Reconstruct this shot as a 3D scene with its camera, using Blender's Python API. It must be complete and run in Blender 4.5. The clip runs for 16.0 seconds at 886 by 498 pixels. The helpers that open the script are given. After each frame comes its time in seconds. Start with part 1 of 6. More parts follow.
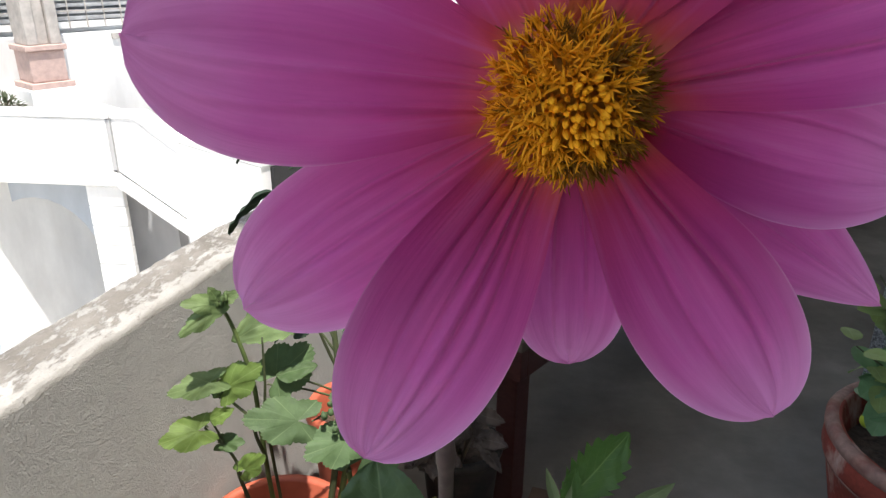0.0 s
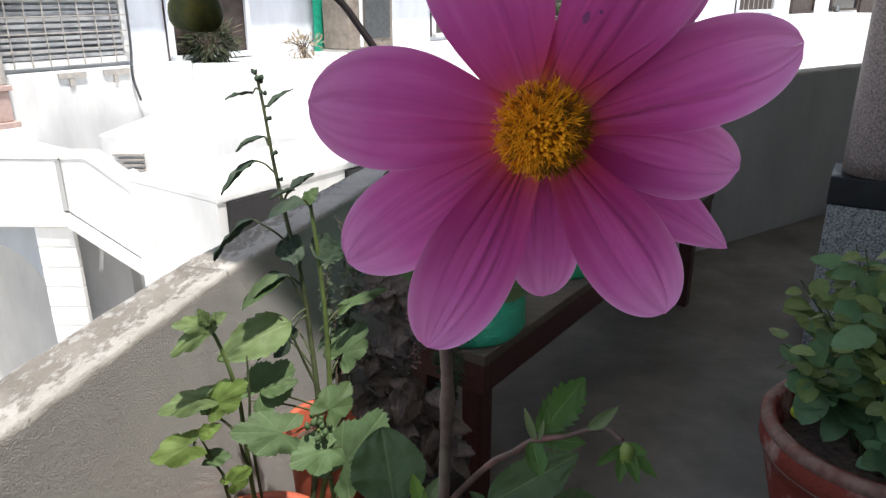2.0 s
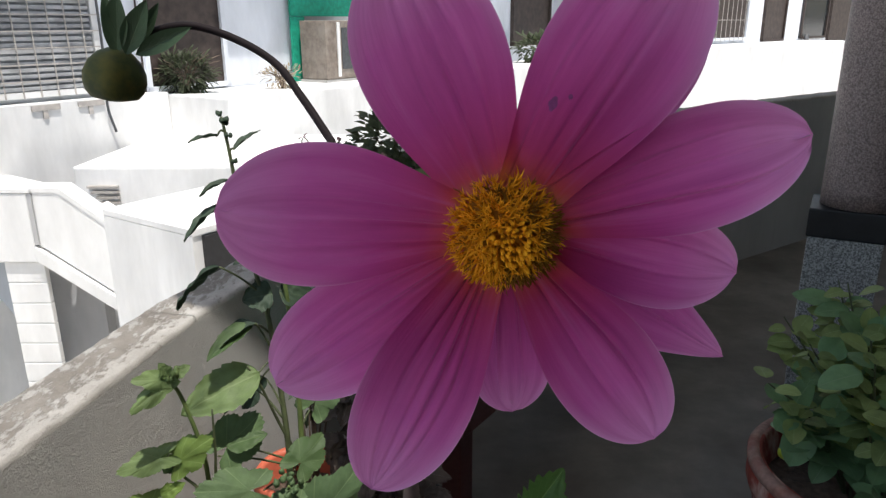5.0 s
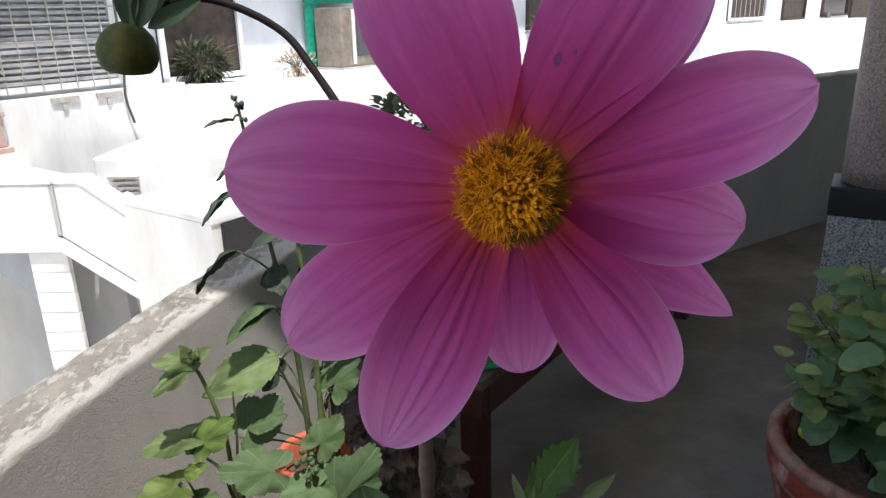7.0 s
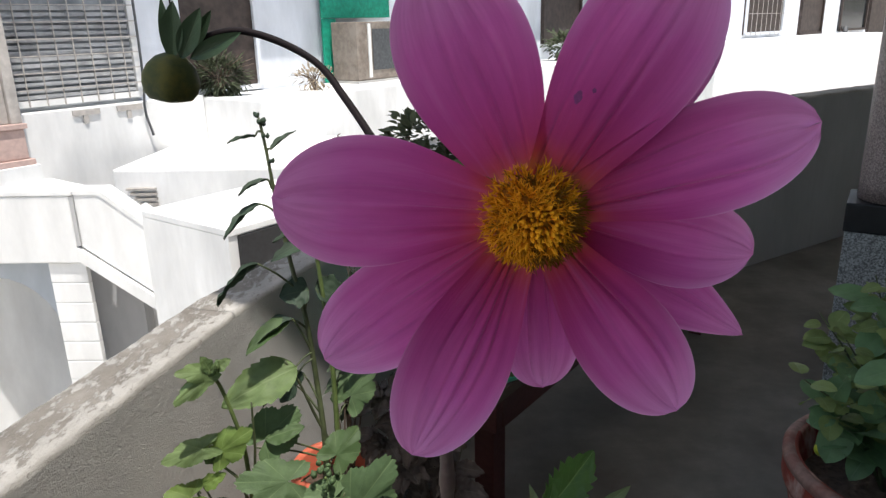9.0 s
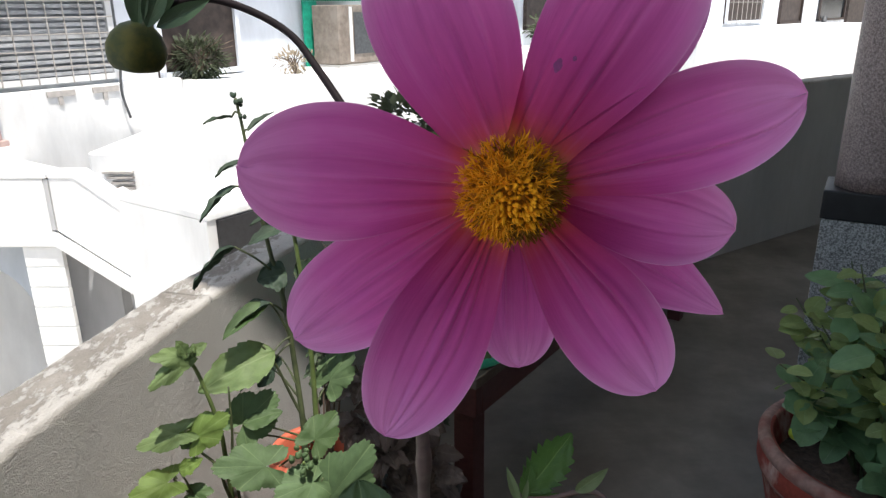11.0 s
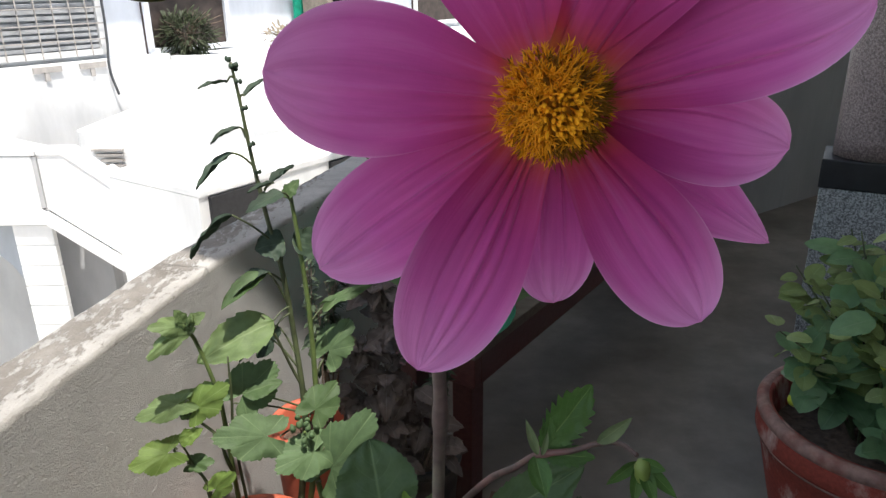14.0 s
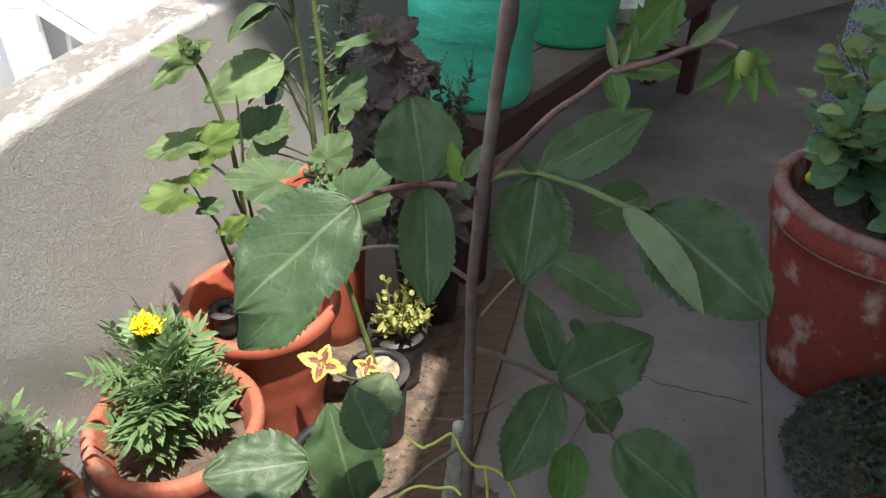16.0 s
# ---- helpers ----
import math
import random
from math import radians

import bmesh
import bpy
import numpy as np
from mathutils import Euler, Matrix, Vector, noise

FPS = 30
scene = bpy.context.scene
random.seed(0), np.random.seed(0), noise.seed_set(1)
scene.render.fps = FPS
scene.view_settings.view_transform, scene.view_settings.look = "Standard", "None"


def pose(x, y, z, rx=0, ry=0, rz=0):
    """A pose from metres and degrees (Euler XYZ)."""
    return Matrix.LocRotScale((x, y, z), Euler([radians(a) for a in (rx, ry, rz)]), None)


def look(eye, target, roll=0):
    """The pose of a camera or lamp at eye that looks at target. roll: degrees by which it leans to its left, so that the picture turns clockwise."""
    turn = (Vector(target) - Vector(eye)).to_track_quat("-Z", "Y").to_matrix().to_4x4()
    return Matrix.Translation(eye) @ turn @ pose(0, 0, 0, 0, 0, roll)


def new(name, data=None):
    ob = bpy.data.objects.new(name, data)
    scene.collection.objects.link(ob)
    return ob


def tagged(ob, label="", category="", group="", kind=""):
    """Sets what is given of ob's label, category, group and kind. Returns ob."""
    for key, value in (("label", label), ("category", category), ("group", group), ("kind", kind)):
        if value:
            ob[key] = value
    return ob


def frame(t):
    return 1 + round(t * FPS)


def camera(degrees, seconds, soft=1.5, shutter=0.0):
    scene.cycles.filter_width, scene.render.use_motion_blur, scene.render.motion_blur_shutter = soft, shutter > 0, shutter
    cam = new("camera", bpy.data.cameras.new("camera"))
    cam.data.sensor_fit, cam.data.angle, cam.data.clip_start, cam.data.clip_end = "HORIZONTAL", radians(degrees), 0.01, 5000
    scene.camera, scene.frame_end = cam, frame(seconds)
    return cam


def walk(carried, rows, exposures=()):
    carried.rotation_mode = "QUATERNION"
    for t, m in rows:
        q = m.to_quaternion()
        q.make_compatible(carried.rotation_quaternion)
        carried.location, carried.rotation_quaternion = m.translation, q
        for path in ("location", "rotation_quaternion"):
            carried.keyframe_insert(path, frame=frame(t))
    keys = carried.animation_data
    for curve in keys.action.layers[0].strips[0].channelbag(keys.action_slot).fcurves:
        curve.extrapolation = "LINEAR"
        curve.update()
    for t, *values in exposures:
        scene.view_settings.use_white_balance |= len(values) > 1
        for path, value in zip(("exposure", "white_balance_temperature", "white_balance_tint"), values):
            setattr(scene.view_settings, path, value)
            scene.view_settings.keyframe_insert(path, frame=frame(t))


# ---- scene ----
cam = camera(63.8, 16.0, soft=1.35)
PATH = [  # seconds, x, y, z, yaw, pitch, roll
    (0, -0.0038, -0.1258, 1.1409, 6.057, -22.194, 0.367),
    (0.5, -0.0087, -0.1329, 1.1571, 6.355, -19.561, 0.714),
    (1, -0.0023, -0.1728, 1.1635, 5.447, -20.633, 0.464),
    (1.5, -0.0052, -0.2068, 1.1728, 2.158, -19.448, -0.346),
    (2, -0.0188, -0.2238, 1.1584, 1.944, -19.622, -0.102),
    (2.5, -0.0230, -0.2135, 1.1723, 0.909, -17.582, 0.021),
    (3, -0.0178, -0.1945, 1.1728, 0.876, -17.413, -0.306),
    (3.5, -0.0140, -0.1818, 1.1735, 0.149, -17.426, -0.902),
    (4, -0.0186, -0.1797, 1.1732, 0.056, -17.428, -0.382),
    (4.2, -0.0166, -0.1779, 1.1710, -0.068, -17.452, -0.054),
    (6.5, -0.0076, -0.1860, 1.1711, 1.540, -17.885, -1.434),
    (7, -0.0075, -0.1842, 1.1644, 1.867, -18.558, -1.472),
    (7.5, -0.0093, -0.1879, 1.1690, 2.601, -18.052, -1.106),
    (8, -0.0123, -0.1857, 1.1678, 2.478, -17.652, -1.330),
    (8.2, -0.0095, -0.1896, 1.1700, 3.075, -17.586, -1.600),
    (10.3, -0.0138, -0.1996, 1.1722, 1.783, -17.535, -0.182),
    (10.5, -0.0085, -0.1945, 1.1682, 1.192, -17.902, -0.319),
    (11, -0.0093, -0.1911, 1.1663, 1.430, -18.658, -0.668),
    (11.5, -0.0064, -0.1863, 1.1671, 1.020, -18.491, -0.803),
    (12, -0.0081, -0.1847, 1.1653, 1.202, -18.755, -1.064),
    (12.5, -0.0109, -0.1810, 1.1685, 1.062, -17.989, -1.349),
    (13, -0.0129, -0.1848, 1.1706, 1.410, -17.588, -2.403),
    (13.5, -0.0128, -0.1896, 1.1662, 0.809, -17.906, -1.710),
    (14, -0.0216, -0.1846, 1.1480, 0.783, -20.433, -0.833),
    (14.2, -0.0320, -0.1759, 1.1213, 0.997, -23.122, 0.522),
    (14.5, -0.0440, -0.1906, 1.1029, 1.858, -27.496, 1.577),
    (14.8, -0.0496, -0.1838, 1.0738, 2.280, -32.159, 1.443),
    (15, -0.0524, -0.1828, 1.0561, 2.054, -33.107, 2.161),
    (15.5, -0.0520, -0.1820, 1.0422, 2.376, -34.498, 1.669),
    (16, -0.0527, -0.1936, 1.0393, 0.337, -34.761, 1.360),
]


def gaze(x, y, z, yaw, pitch, roll):
    a, b = radians(yaw), radians(pitch)
    ahead = Vector((-math.sin(a) * math.cos(b), math.cos(a) * math.cos(b), math.sin(b)))
    return look((x, y, z), Vector((x, y, z)) + ahead, roll)


walk(cam, [(row[0], gaze(*row[1:])) for row in PATH],
     [(0.0, 0.60), (0.5, 0.52), (1.0, 0.32), (1.5, 0.35), (2.0, 0.36), (2.5, 0.13), (3.0, 0.08), (4.0, 0.01), (6.5, 0.2), (7.0, 0.28), (7.5, 0.24), (8.0, 0.14), (10.5, 0.07),
      (11.0, 0.36), (12.5, 0.34), (13.5, 0.20), (14.0, 0.45), (14.5, 0.80), (15.0, 0.96), (15.5, 1.0), (16.0, 1.02)])

# ---- world and sun ----
LIGHT = Vector((-0.15, 0.25, -0.956)).normalized()
world = bpy.data.worlds.new("sky")
scene.world = world
world.use_nodes = True
wt = world.node_tree
sky = wt.nodes.new("ShaderNodeTexSky")
sky.sky_type = 'NISHITA'
sky.sun_disc = False
sky.sun_elevation = math.asin(-LIGHT.z)
sky.sun_rotation = math.atan2(-LIGHT.x, -LIGHT.y)
sky.air_density = 1.4
sky.dust_density = 2.5
wt.links.new(sky.outputs[0], wt.nodes["Background"].inputs[0])
wt.nodes["Background"].inputs[1].default_value = 0.15
sun_data = bpy.data.lights.new("sun", 'SUN')
sun_data.energy = 5.0
sun_data.angle = radians(0.6)
sun_data.color = (1.0, 0.958, 0.905)
sun = new("sun", sun_data)
sun.matrix_world = look((2, -4, 8), Vector((2, -4, 8)) + LIGHT)

# ---- materials ----


class Nodes:
    """A material under construction."""

    def __init__(self, name, rough=0.7, metal=0.0, spec=0.4):
        self.m = bpy.data.materials.new(name)
        self.m.use_nodes = True
        self.t = self.m.node_tree
        self.b = self.t.nodes["Principled BSDF"]
        self.b.inputs["Roughness"].default_value = rough
        self.b.inputs["Metallic"].default_value = metal
        self.b.inputs["Specular IOR Level"].default_value = spec

    def add(self, kind, **inputs):
        n = self.t.nodes.new(kind)
        for k, v in inputs.items():
            self.put(n, k.replace("_", " "), v)
        return n

    def put(self, n, k, v):
        s = n.inputs[int(k[1:])] if k[0] == "i" and k[1:].isdigit() else n.inputs[k]
        if isinstance(v, bpy.types.NodeSocket):
            self.t.links.new(v, s)
        else:
            s.default_value = v

    def coord(self, which="Object"):
        return self.add("ShaderNodeTexCoord").outputs[which]

    def stretch(self, vec, scale, loc=(0, 0, 0)):
        n = self.add("ShaderNodeMapping", Vector=vec)
        n.inputs["Scale"].default_value = scale
        n.inputs["Location"].default_value = loc
        return n.outputs[0]

    def noise(self, vec, scale, detail=4, rough=0.55):
        return self.add("ShaderNodeTexNoise", Vector=vec, Scale=scale, Detail=detail, Roughness=rough).outputs["Fac"]

    def ramp(self, fac, stops):
        n = self.add("ShaderNodeValToRGB", Fac=fac)
        r = n.color_ramp
        while len(r.elements) < len(stops):
            r.elements.new(0.5)
        for el, (p, c) in zip(r.elements, stops):
            el.position = p
            el.color = (*c, 1) if len(c) == 3 else c
        return n.outputs[0]

    def mix(self, fac, a, b, mode='MIX'):
        n = self.t.nodes.new("ShaderNodeMix")
        n.data_type = 'RGBA'
        n.blend_type = mode
        self.put(n, "i0", fac)
        for i, v in ((6, a), (7, b)):
            self.put(n, "i%d" % i, v if isinstance(v, bpy.types.NodeSocket) else (*v, 1))
        return n.outputs[2]

    def math(self, op, a, b=0.0, c=0.0):
        n = self.t.nodes.new("ShaderNodeMath")
        n.operation = op
        for i, v in enumerate((a, b, c)):
            self.put(n, "i%d" % i, v)
        return n.outputs[0]

    def random(self):
        return self.add("ShaderNodeObjectInfo").outputs["Random"]

    def bump(self, height, strength=0.3, dist=0.002):
        n = self.add("ShaderNodeBump", Strength=strength, Distance=dist, Height=height)
        self.t.links.new(n.outputs[0], self.b.inputs["Normal"])

    def color(self, c):
        self.put(self.b, "Base Color", c if isinstance(c, bpy.types.NodeSocket) else (*c, 1))
        return self

    def thin(self, colour, share):
        """Lets light shine through a thin sheet."""
        tr = self.add("ShaderNodeBsdfTranslucent")
        self.put(tr, "Color", colour)
        mixer = self.add("ShaderNodeMixShader", Fac=share)
        self.t.links.new(self.b.outputs[0], mixer.inputs[1])
        self.t.links.new(tr.outputs[0], mixer.inputs[2])
        self.t.links.new(mixer.outputs[0], self.t.nodes["Material Output"].inputs[0])
        return self


def plain(name, c, rough=0.6, scale=30, amount=0.25, bump=0.15, dist=0.001, metal=0.0, spec=0.4, dirt=None, dirt_scale=4):
    n = Nodes(name, rough, metal, spec)
    co = n.coord()
    f = n.noise(co, scale, 5)
    dark = tuple(x * (1 - amount) for x in c)
    light = tuple(min(1, x * (1 + amount)) for x in c)
    col = n.ramp(f, [(0.3, dark), (0.7, light)])
    if dirt:
        g = n.ramp(n.noise(co, dirt_scale, 6, 0.65), [(0.45, (0, 0, 0)), (0.66, (1, 1, 1))])
        col = n.mix(g, col, dirt)
    n.color(col)
    n.bump(f, bump, dist)
    return n.m


def leaf_material(name, c, vein, rough=0.5, share=0.25, vein_count=7.0, spec=0.35, relief=0.5):
    """A leaf's skin: midrib and side veins follow the leaf, from u along it and v across it."""
    n = Nodes(name, rough, 0.0, spec)
    sep = n.add("ShaderNodeSeparateXYZ", Vector=n.coord("UV"))
    u, v = sep.outputs[0], sep.outputs[1]
    across = n.math('ABSOLUTE', n.math('SUBTRACT', v, 0.5))
    mid = n.ramp(across, [(0.008, (1, 1, 1)), (0.03, (0, 0, 0))])
    wave = n.math('FRACT', n.math('SUBTRACT', n.math('MULTIPLY', u, vein_count), n.math('MULTIPLY', n.math('POWER', across, 1.25), vein_count * 1.15)))
    side = n.ramp(n.math('ABSOLUTE', n.math('SUBTRACT', wave, 0.5)), [(0.0, (0.75, 0.75, 0.75)), (0.075, (0, 0, 0))])
    side = n.math('MULTIPLY', side, n.ramp(across, [(0.05, (1, 1, 1)), (0.46, (0.1, 0.1, 0.1))]))
    lines = n.math('MAXIMUM', mid, side)
    co = n.coord()
    blot = n.noise(co, 60, 5)
    fine = n.noise(co, 420, 3)
    rnd = n.random()
    base = n.ramp(n.math('ADD', n.math('MULTIPLY', blot, 0.75), n.math('MULTIPLY', rnd, 0.3)), [(0.25, tuple(x * 0.66 for x in c)), (0.85, tuple(min(1, x * 1.35) for x in c))])
    col = n.mix(n.math('MULTIPLY', lines, n.math('ADD', 0.30, n.math('MULTIPLY', mid, 0.38))), base, vein)
    net = n.add("ShaderNodeTexVoronoi", Vector=co, Scale=230.0)
    net.feature = 'DISTANCE_TO_EDGE'
    quilt = n.ramp(net.outputs[0], [(0.0, (0, 0, 0)), (0.35, (1, 1, 1))])
    n.color(n.mix(n.math('MULTIPLY', n.math('SUBTRACT', 1.0, quilt), 0.07), col, vein))
    h = n.math('SUBTRACT', n.math('ADD', n.math('MULTIPLY', blot, 0.6), n.math('ADD', n.math('MULTIPLY', fine, 0.25), n.math('MULTIPLY', quilt, 0.16))), n.math('MULTIPLY', lines, 0.25))
    n.bump(h, relief, 0.0012)
    if share:
        n.thin(n.mix(0.4, col, tuple(min(1, x * 2.2) for x in c)), share)
    return n.m


def petal_material():
    n = Nodes("dahlia_petal", 0.55, 0.0, 0.25)
    n.b.inputs["Sheen Weight"].default_value = 0.22
    sep = n.add("ShaderNodeSeparateXYZ", Vector=n.coord("UV"))
    u, v = sep.outputs[0], sep.outputs[1]
    shift = n.math('MULTIPLY', n.random(), 9.0)
    uv = n.add("ShaderNodeCombineXYZ", X=n.math('ADD', u, shift), Y=v).outputs[0]
    streak = n.noise(n.stretch(uv, (0.8, 4.4, 1)), 1.5, 5, 0.56)
    fine = n.ramp(n.noise(n.stretch(uv, (1.6, 34, 1)), 1.5, 4, 0.6), [(0.42, (0, 0, 0)), (0.66, (1, 1, 1))])
    cell = n.noise(n.coord(), 900, 2)
    soft = n.noise(n.stretch(uv, (2.5, 3.0, 1)), 1.3, 3)
    # Natural pink gradient, with tips paled for reflected light and base deepened for shade.
    along = n.ramp(n.math('ADD', u, n.math('MULTIPLY', n.math('SUBTRACT', streak, 0.5), 0.08)),
                   [(0.055, (0.72, 0.22, 0.02)), (0.12, (0.60, 0.060, 0.040)), (0.20, (0.50, 0.030, 0.135)), (0.40, (0.525, 0.055, 0.285)), (0.70, (0.665, 0.142, 0.48)), (0.97, (0.79, 0.34, 0.69))])
    # Petal streaks, partly darkened for the shade in the folds.
    dark = n.ramp(streak, [(0.36, (1, 1, 1)), (0.56, (0, 0, 0))])
    col = n.mix(n.math('MULTIPLY', dark, 0.26), along, (0.30, 0.025, 0.16))
    pale = n.ramp(streak, [(0.55, (0, 0, 0)), (0.75, (1, 1, 1))])
    col = n.mix(n.math('MULTIPLY', pale, 0.26), col, (0.68, 0.27, 0.58))
    col = n.mix(n.math('MULTIPLY', fine, 0.09), col, (0.33, 0.025, 0.19))
    # Pale edges include light caught by the upturned petal rims.
    edge = n.ramp(n.math('ABSOLUTE', n.math('SUBTRACT', v, 0.5)), [(0.39, (0, 0, 0)), (0.5, (1, 1, 1))])
    edge = n.math('MULTIPLY', edge, n.ramp(u, [(0.45, (0, 0, 0)), (0.8, (1, 1, 1))]))
    col = n.mix(n.math('MULTIPLY', edge, 0.6), col, (0.84, 0.45, 0.78))
    col = n.mix(n.math('MULTIPLY', n.math('SUBTRACT', soft, 0.35), 0.38), col, (0.36, 0.03, 0.24))
    rim = n.math('MULTIPLY', n.ramp(n.math('ABSOLUTE', n.math('SUBTRACT', v, 0.5)), [(0.488, (0, 0, 0)), (0.499, (1, 1, 1))]), n.ramp(u, [(0.3, (0, 0, 0)), (0.6, (1, 1, 1))]))
    col = n.mix(n.math('MULTIPLY', rim, 0.35), col, (0.86, 0.62, 0.82))
    n.color(col)
    n.bump(n.math('ADD', n.math('MULTIPLY', streak, 0.9), n.math('ADD', n.math('MULTIPLY', fine, 0.3), n.math('MULTIPLY', cell, 0.22))), 0.30, 0.0008)
    n.thin(n.mix(0.3, col, (0.85, 0.2, 0.6)), 0.36)
    return n.m


def floret_material(name, a, b, tip):
    n = Nodes(name, 0.6, 0.0, 0.2)
    z = n.add("ShaderNodeSeparateXYZ", Vector=n.coord("Generated")).outputs[2]
    c = n.mix(n.random(), a, b)
    c = n.mix(n.ramp(z, [(0.45, (0, 0, 0)), (1.0, (1, 1, 1))]), c, tip)
    n.color(c)
    return n.m


def plaster_material(name, c, stain, grime, relief=0.9, grain=430):
    n = Nodes(name, 0.9, 0.0, 0.15)
    co = n.coord()
    coarse = n.noise(n.stretch(co, (1, 1, 0.8)), 300, 3, 0.5)
    fine = n.noise(co, grain, 6, 0.7)
    cloud = n.noise(n.stretch(co, (1.4, 1.4, 0.5)), 2.2, 6, 0.6)
    col = n.ramp(cloud, [(0.3, tuple(x * 0.82 for x in c)), (0.7, tuple(min(1, x * 1.1) for x in c))])
    col = n.mix(n.ramp(n.noise(n.stretch(co, (3, 3, 0.35)), 3.1, 5), [(0.55, (0, 0, 0)), (0.75, (0.55, 0.55, 0.55))]), col, stain)
    col = n.mix(n.ramp(fine, [(0.58, (0, 0, 0)), (0.8, (0.5, 0.5, 0.5))]), col, grime)
    n.color(col)
    trowel = n.noise(n.stretch(co, (3, 3, 12), (2, 1, 0)), 5, 4, 0.5)
    lump = n.noise(n.stretch(co, (1, 1, 0.7), (5, 3, 1)), 120, 3, 0.5)
    n.bump(n.math('ADD', n.math('MULTIPLY', coarse, 0.35), n.math('ADD', n.math('MULTIPLY', fine, 0.7), n.math('ADD', n.math('MULTIPLY', trowel, 0.25), n.math('MULTIPLY', lump, 0.65)))), relief, 0.008)
    return n.m


def coping_material():
    n = Nodes("weathered_coping", 0.95, 0.0, 0.1)
    co = n.coord()
    crust = n.noise(n.stretch(co, (1.4, 0.6, 1)), 42, 9, 0.70)
    # the lime crust has lasted along the inner edge and flaked off along the middle
    across = n.add("ShaderNodeVectorMath", i0=co, i1=(0.984, -0.18, 0.0))
    across.operation = 'DOT_PRODUCT'
    band = n.ramp(n.math('ADD', n.math('MULTIPLY', n.math('ADD', across.outputs["Value"], 0.6145), 9.5), 1.0), [(0.0, (0.52, 0.52, 0.52)), (0.35, (0.43, 0.43, 0.43)), (0.7, (0.49, 0.49, 0.49)), (0.95, (0.63, 0.63, 0.63))])
    crust = n.math('ADD', crust, n.math('SUBTRACT', band, 0.5))
    grain = n.noise(n.stretch(co, (1, 1, 1), (3, 7, 1)), 260, 6, 0.75)
    cloud = n.noise(n.stretch(co, (1, 1, 1), (9, 2, 4)), 9, 5, 0.62)
    bare = n.ramp(cloud, [(0.35, (0.20, 0.180, 0.155)), (0.65, (0.33, 0.305, 0.272))])
    lime = n.ramp(cloud, [(0.35, (0.38, 0.36, 0.33)), (0.65, (0.53, 0.51, 0.475))])
    flake = n.ramp(crust, [(0.46, (0, 0, 0)), (0.54, (1, 1, 1))])
    col = n.mix(flake, bare, lime)
    col = n.mix(n.ramp(grain, [(0.55, (0, 0, 0)), (0.70, (0.5, 0.5, 0.5))]), col, (0.19, 0.17, 0.145))
    n.color(col)
    n.bump(n.math('ADD', n.math('MULTIPLY', flake, 0.5), grain), 0.8, 0.004)
    return n.m


def floor_material():
    n = Nodes("cement_screed", 0.8, 0.0, 0.25)
    co = n.coord()
    cloud = n.noise(co, 2.6, 7, 0.62)
    streak = n.noise(n.stretch(co, (1, 1.6, 1)), 7, 5, 0.6)
    fine = n.noise(co, 260, 4, 0.7)
    col = n.ramp(cloud, [(0.3, (0.125, 0.110, 0.092)), (0.52, (0.205, 0.188, 0.162)), (0.75, (0.30, 0.278, 0.245))])
    col = n.mix(n.ramp(streak, [(0.5, (0, 0, 0)), (0.72, (0.5, 0.5, 0.5))]), col, (0.15, 0.132, 0.11))
    col = n.mix(n.ramp(fine, [(0.6, (0, 0, 0)), (0.75, (0.5, 0.5, 0.5))]), col, (0.12, 0.11, 0.1))
    n.color(col)
    n.bump(n.math('ADD', n.math('MULTIPLY', fine, 0.4), cloud), 0.25, 0.003)
    return n.m


def terracotta(name, c, lime=0.3, scale=9):
    n = Nodes(name, 0.72, 0.0, 0.3)
    co = n.coord()
    a = n.noise(n.stretch(co, (1, 1, 0.6)), scale, 7, 0.65)
    b = n.noise(co, 140, 4)
    col = n.ramp(b, [(0.3, tuple(x * 0.8 for x in c)), (0.7, tuple(min(1, x * 1.15) for x in c))])
    col = n.mix(n.ramp(a, [(0.54, (0, 0, 0)), (0.66, (lime, lime, lime))]), col, (0.62, 0.50, 0.42))
    col = n.mix(n.ramp(n.noise(co, scale * 0.6, 5), [(0.58, (0, 0, 0)), (0.75, (0.5, 0.5, 0.5))]), col, tuple(x * 0.35 for x in c))
    n.color(col)
    n.bump(n.math('ADD', a, n.math('MULTIPLY', b, 0.4)), 0.3, 0.002)
    return n.m


def terrazzo(name, a, b, scale=140):
    n = Nodes(name, 0.45, 0.0, 0.4)
    co = n.coord()
    f = n.noise(co, scale, 3, 0.65)
    g = n.noise(n.stretch(co, (1, 1, 1), (5, 3, 8)), scale * 0.6, 3, 0.6)
    chips = n.ramp(f, [(0.40, a), (0.52, b), (0.68, tuple(min(1, x * 1.3) for x in b))])
    n.color(n.mix(n.ramp(g, [(0.50, (0, 0, 0)), (0.62, (0.7, 0.7, 0.7))]), chips, tuple(x * 0.7 for x in a)))
    n.bump(f, 0.1, 0.001)
    return n.m


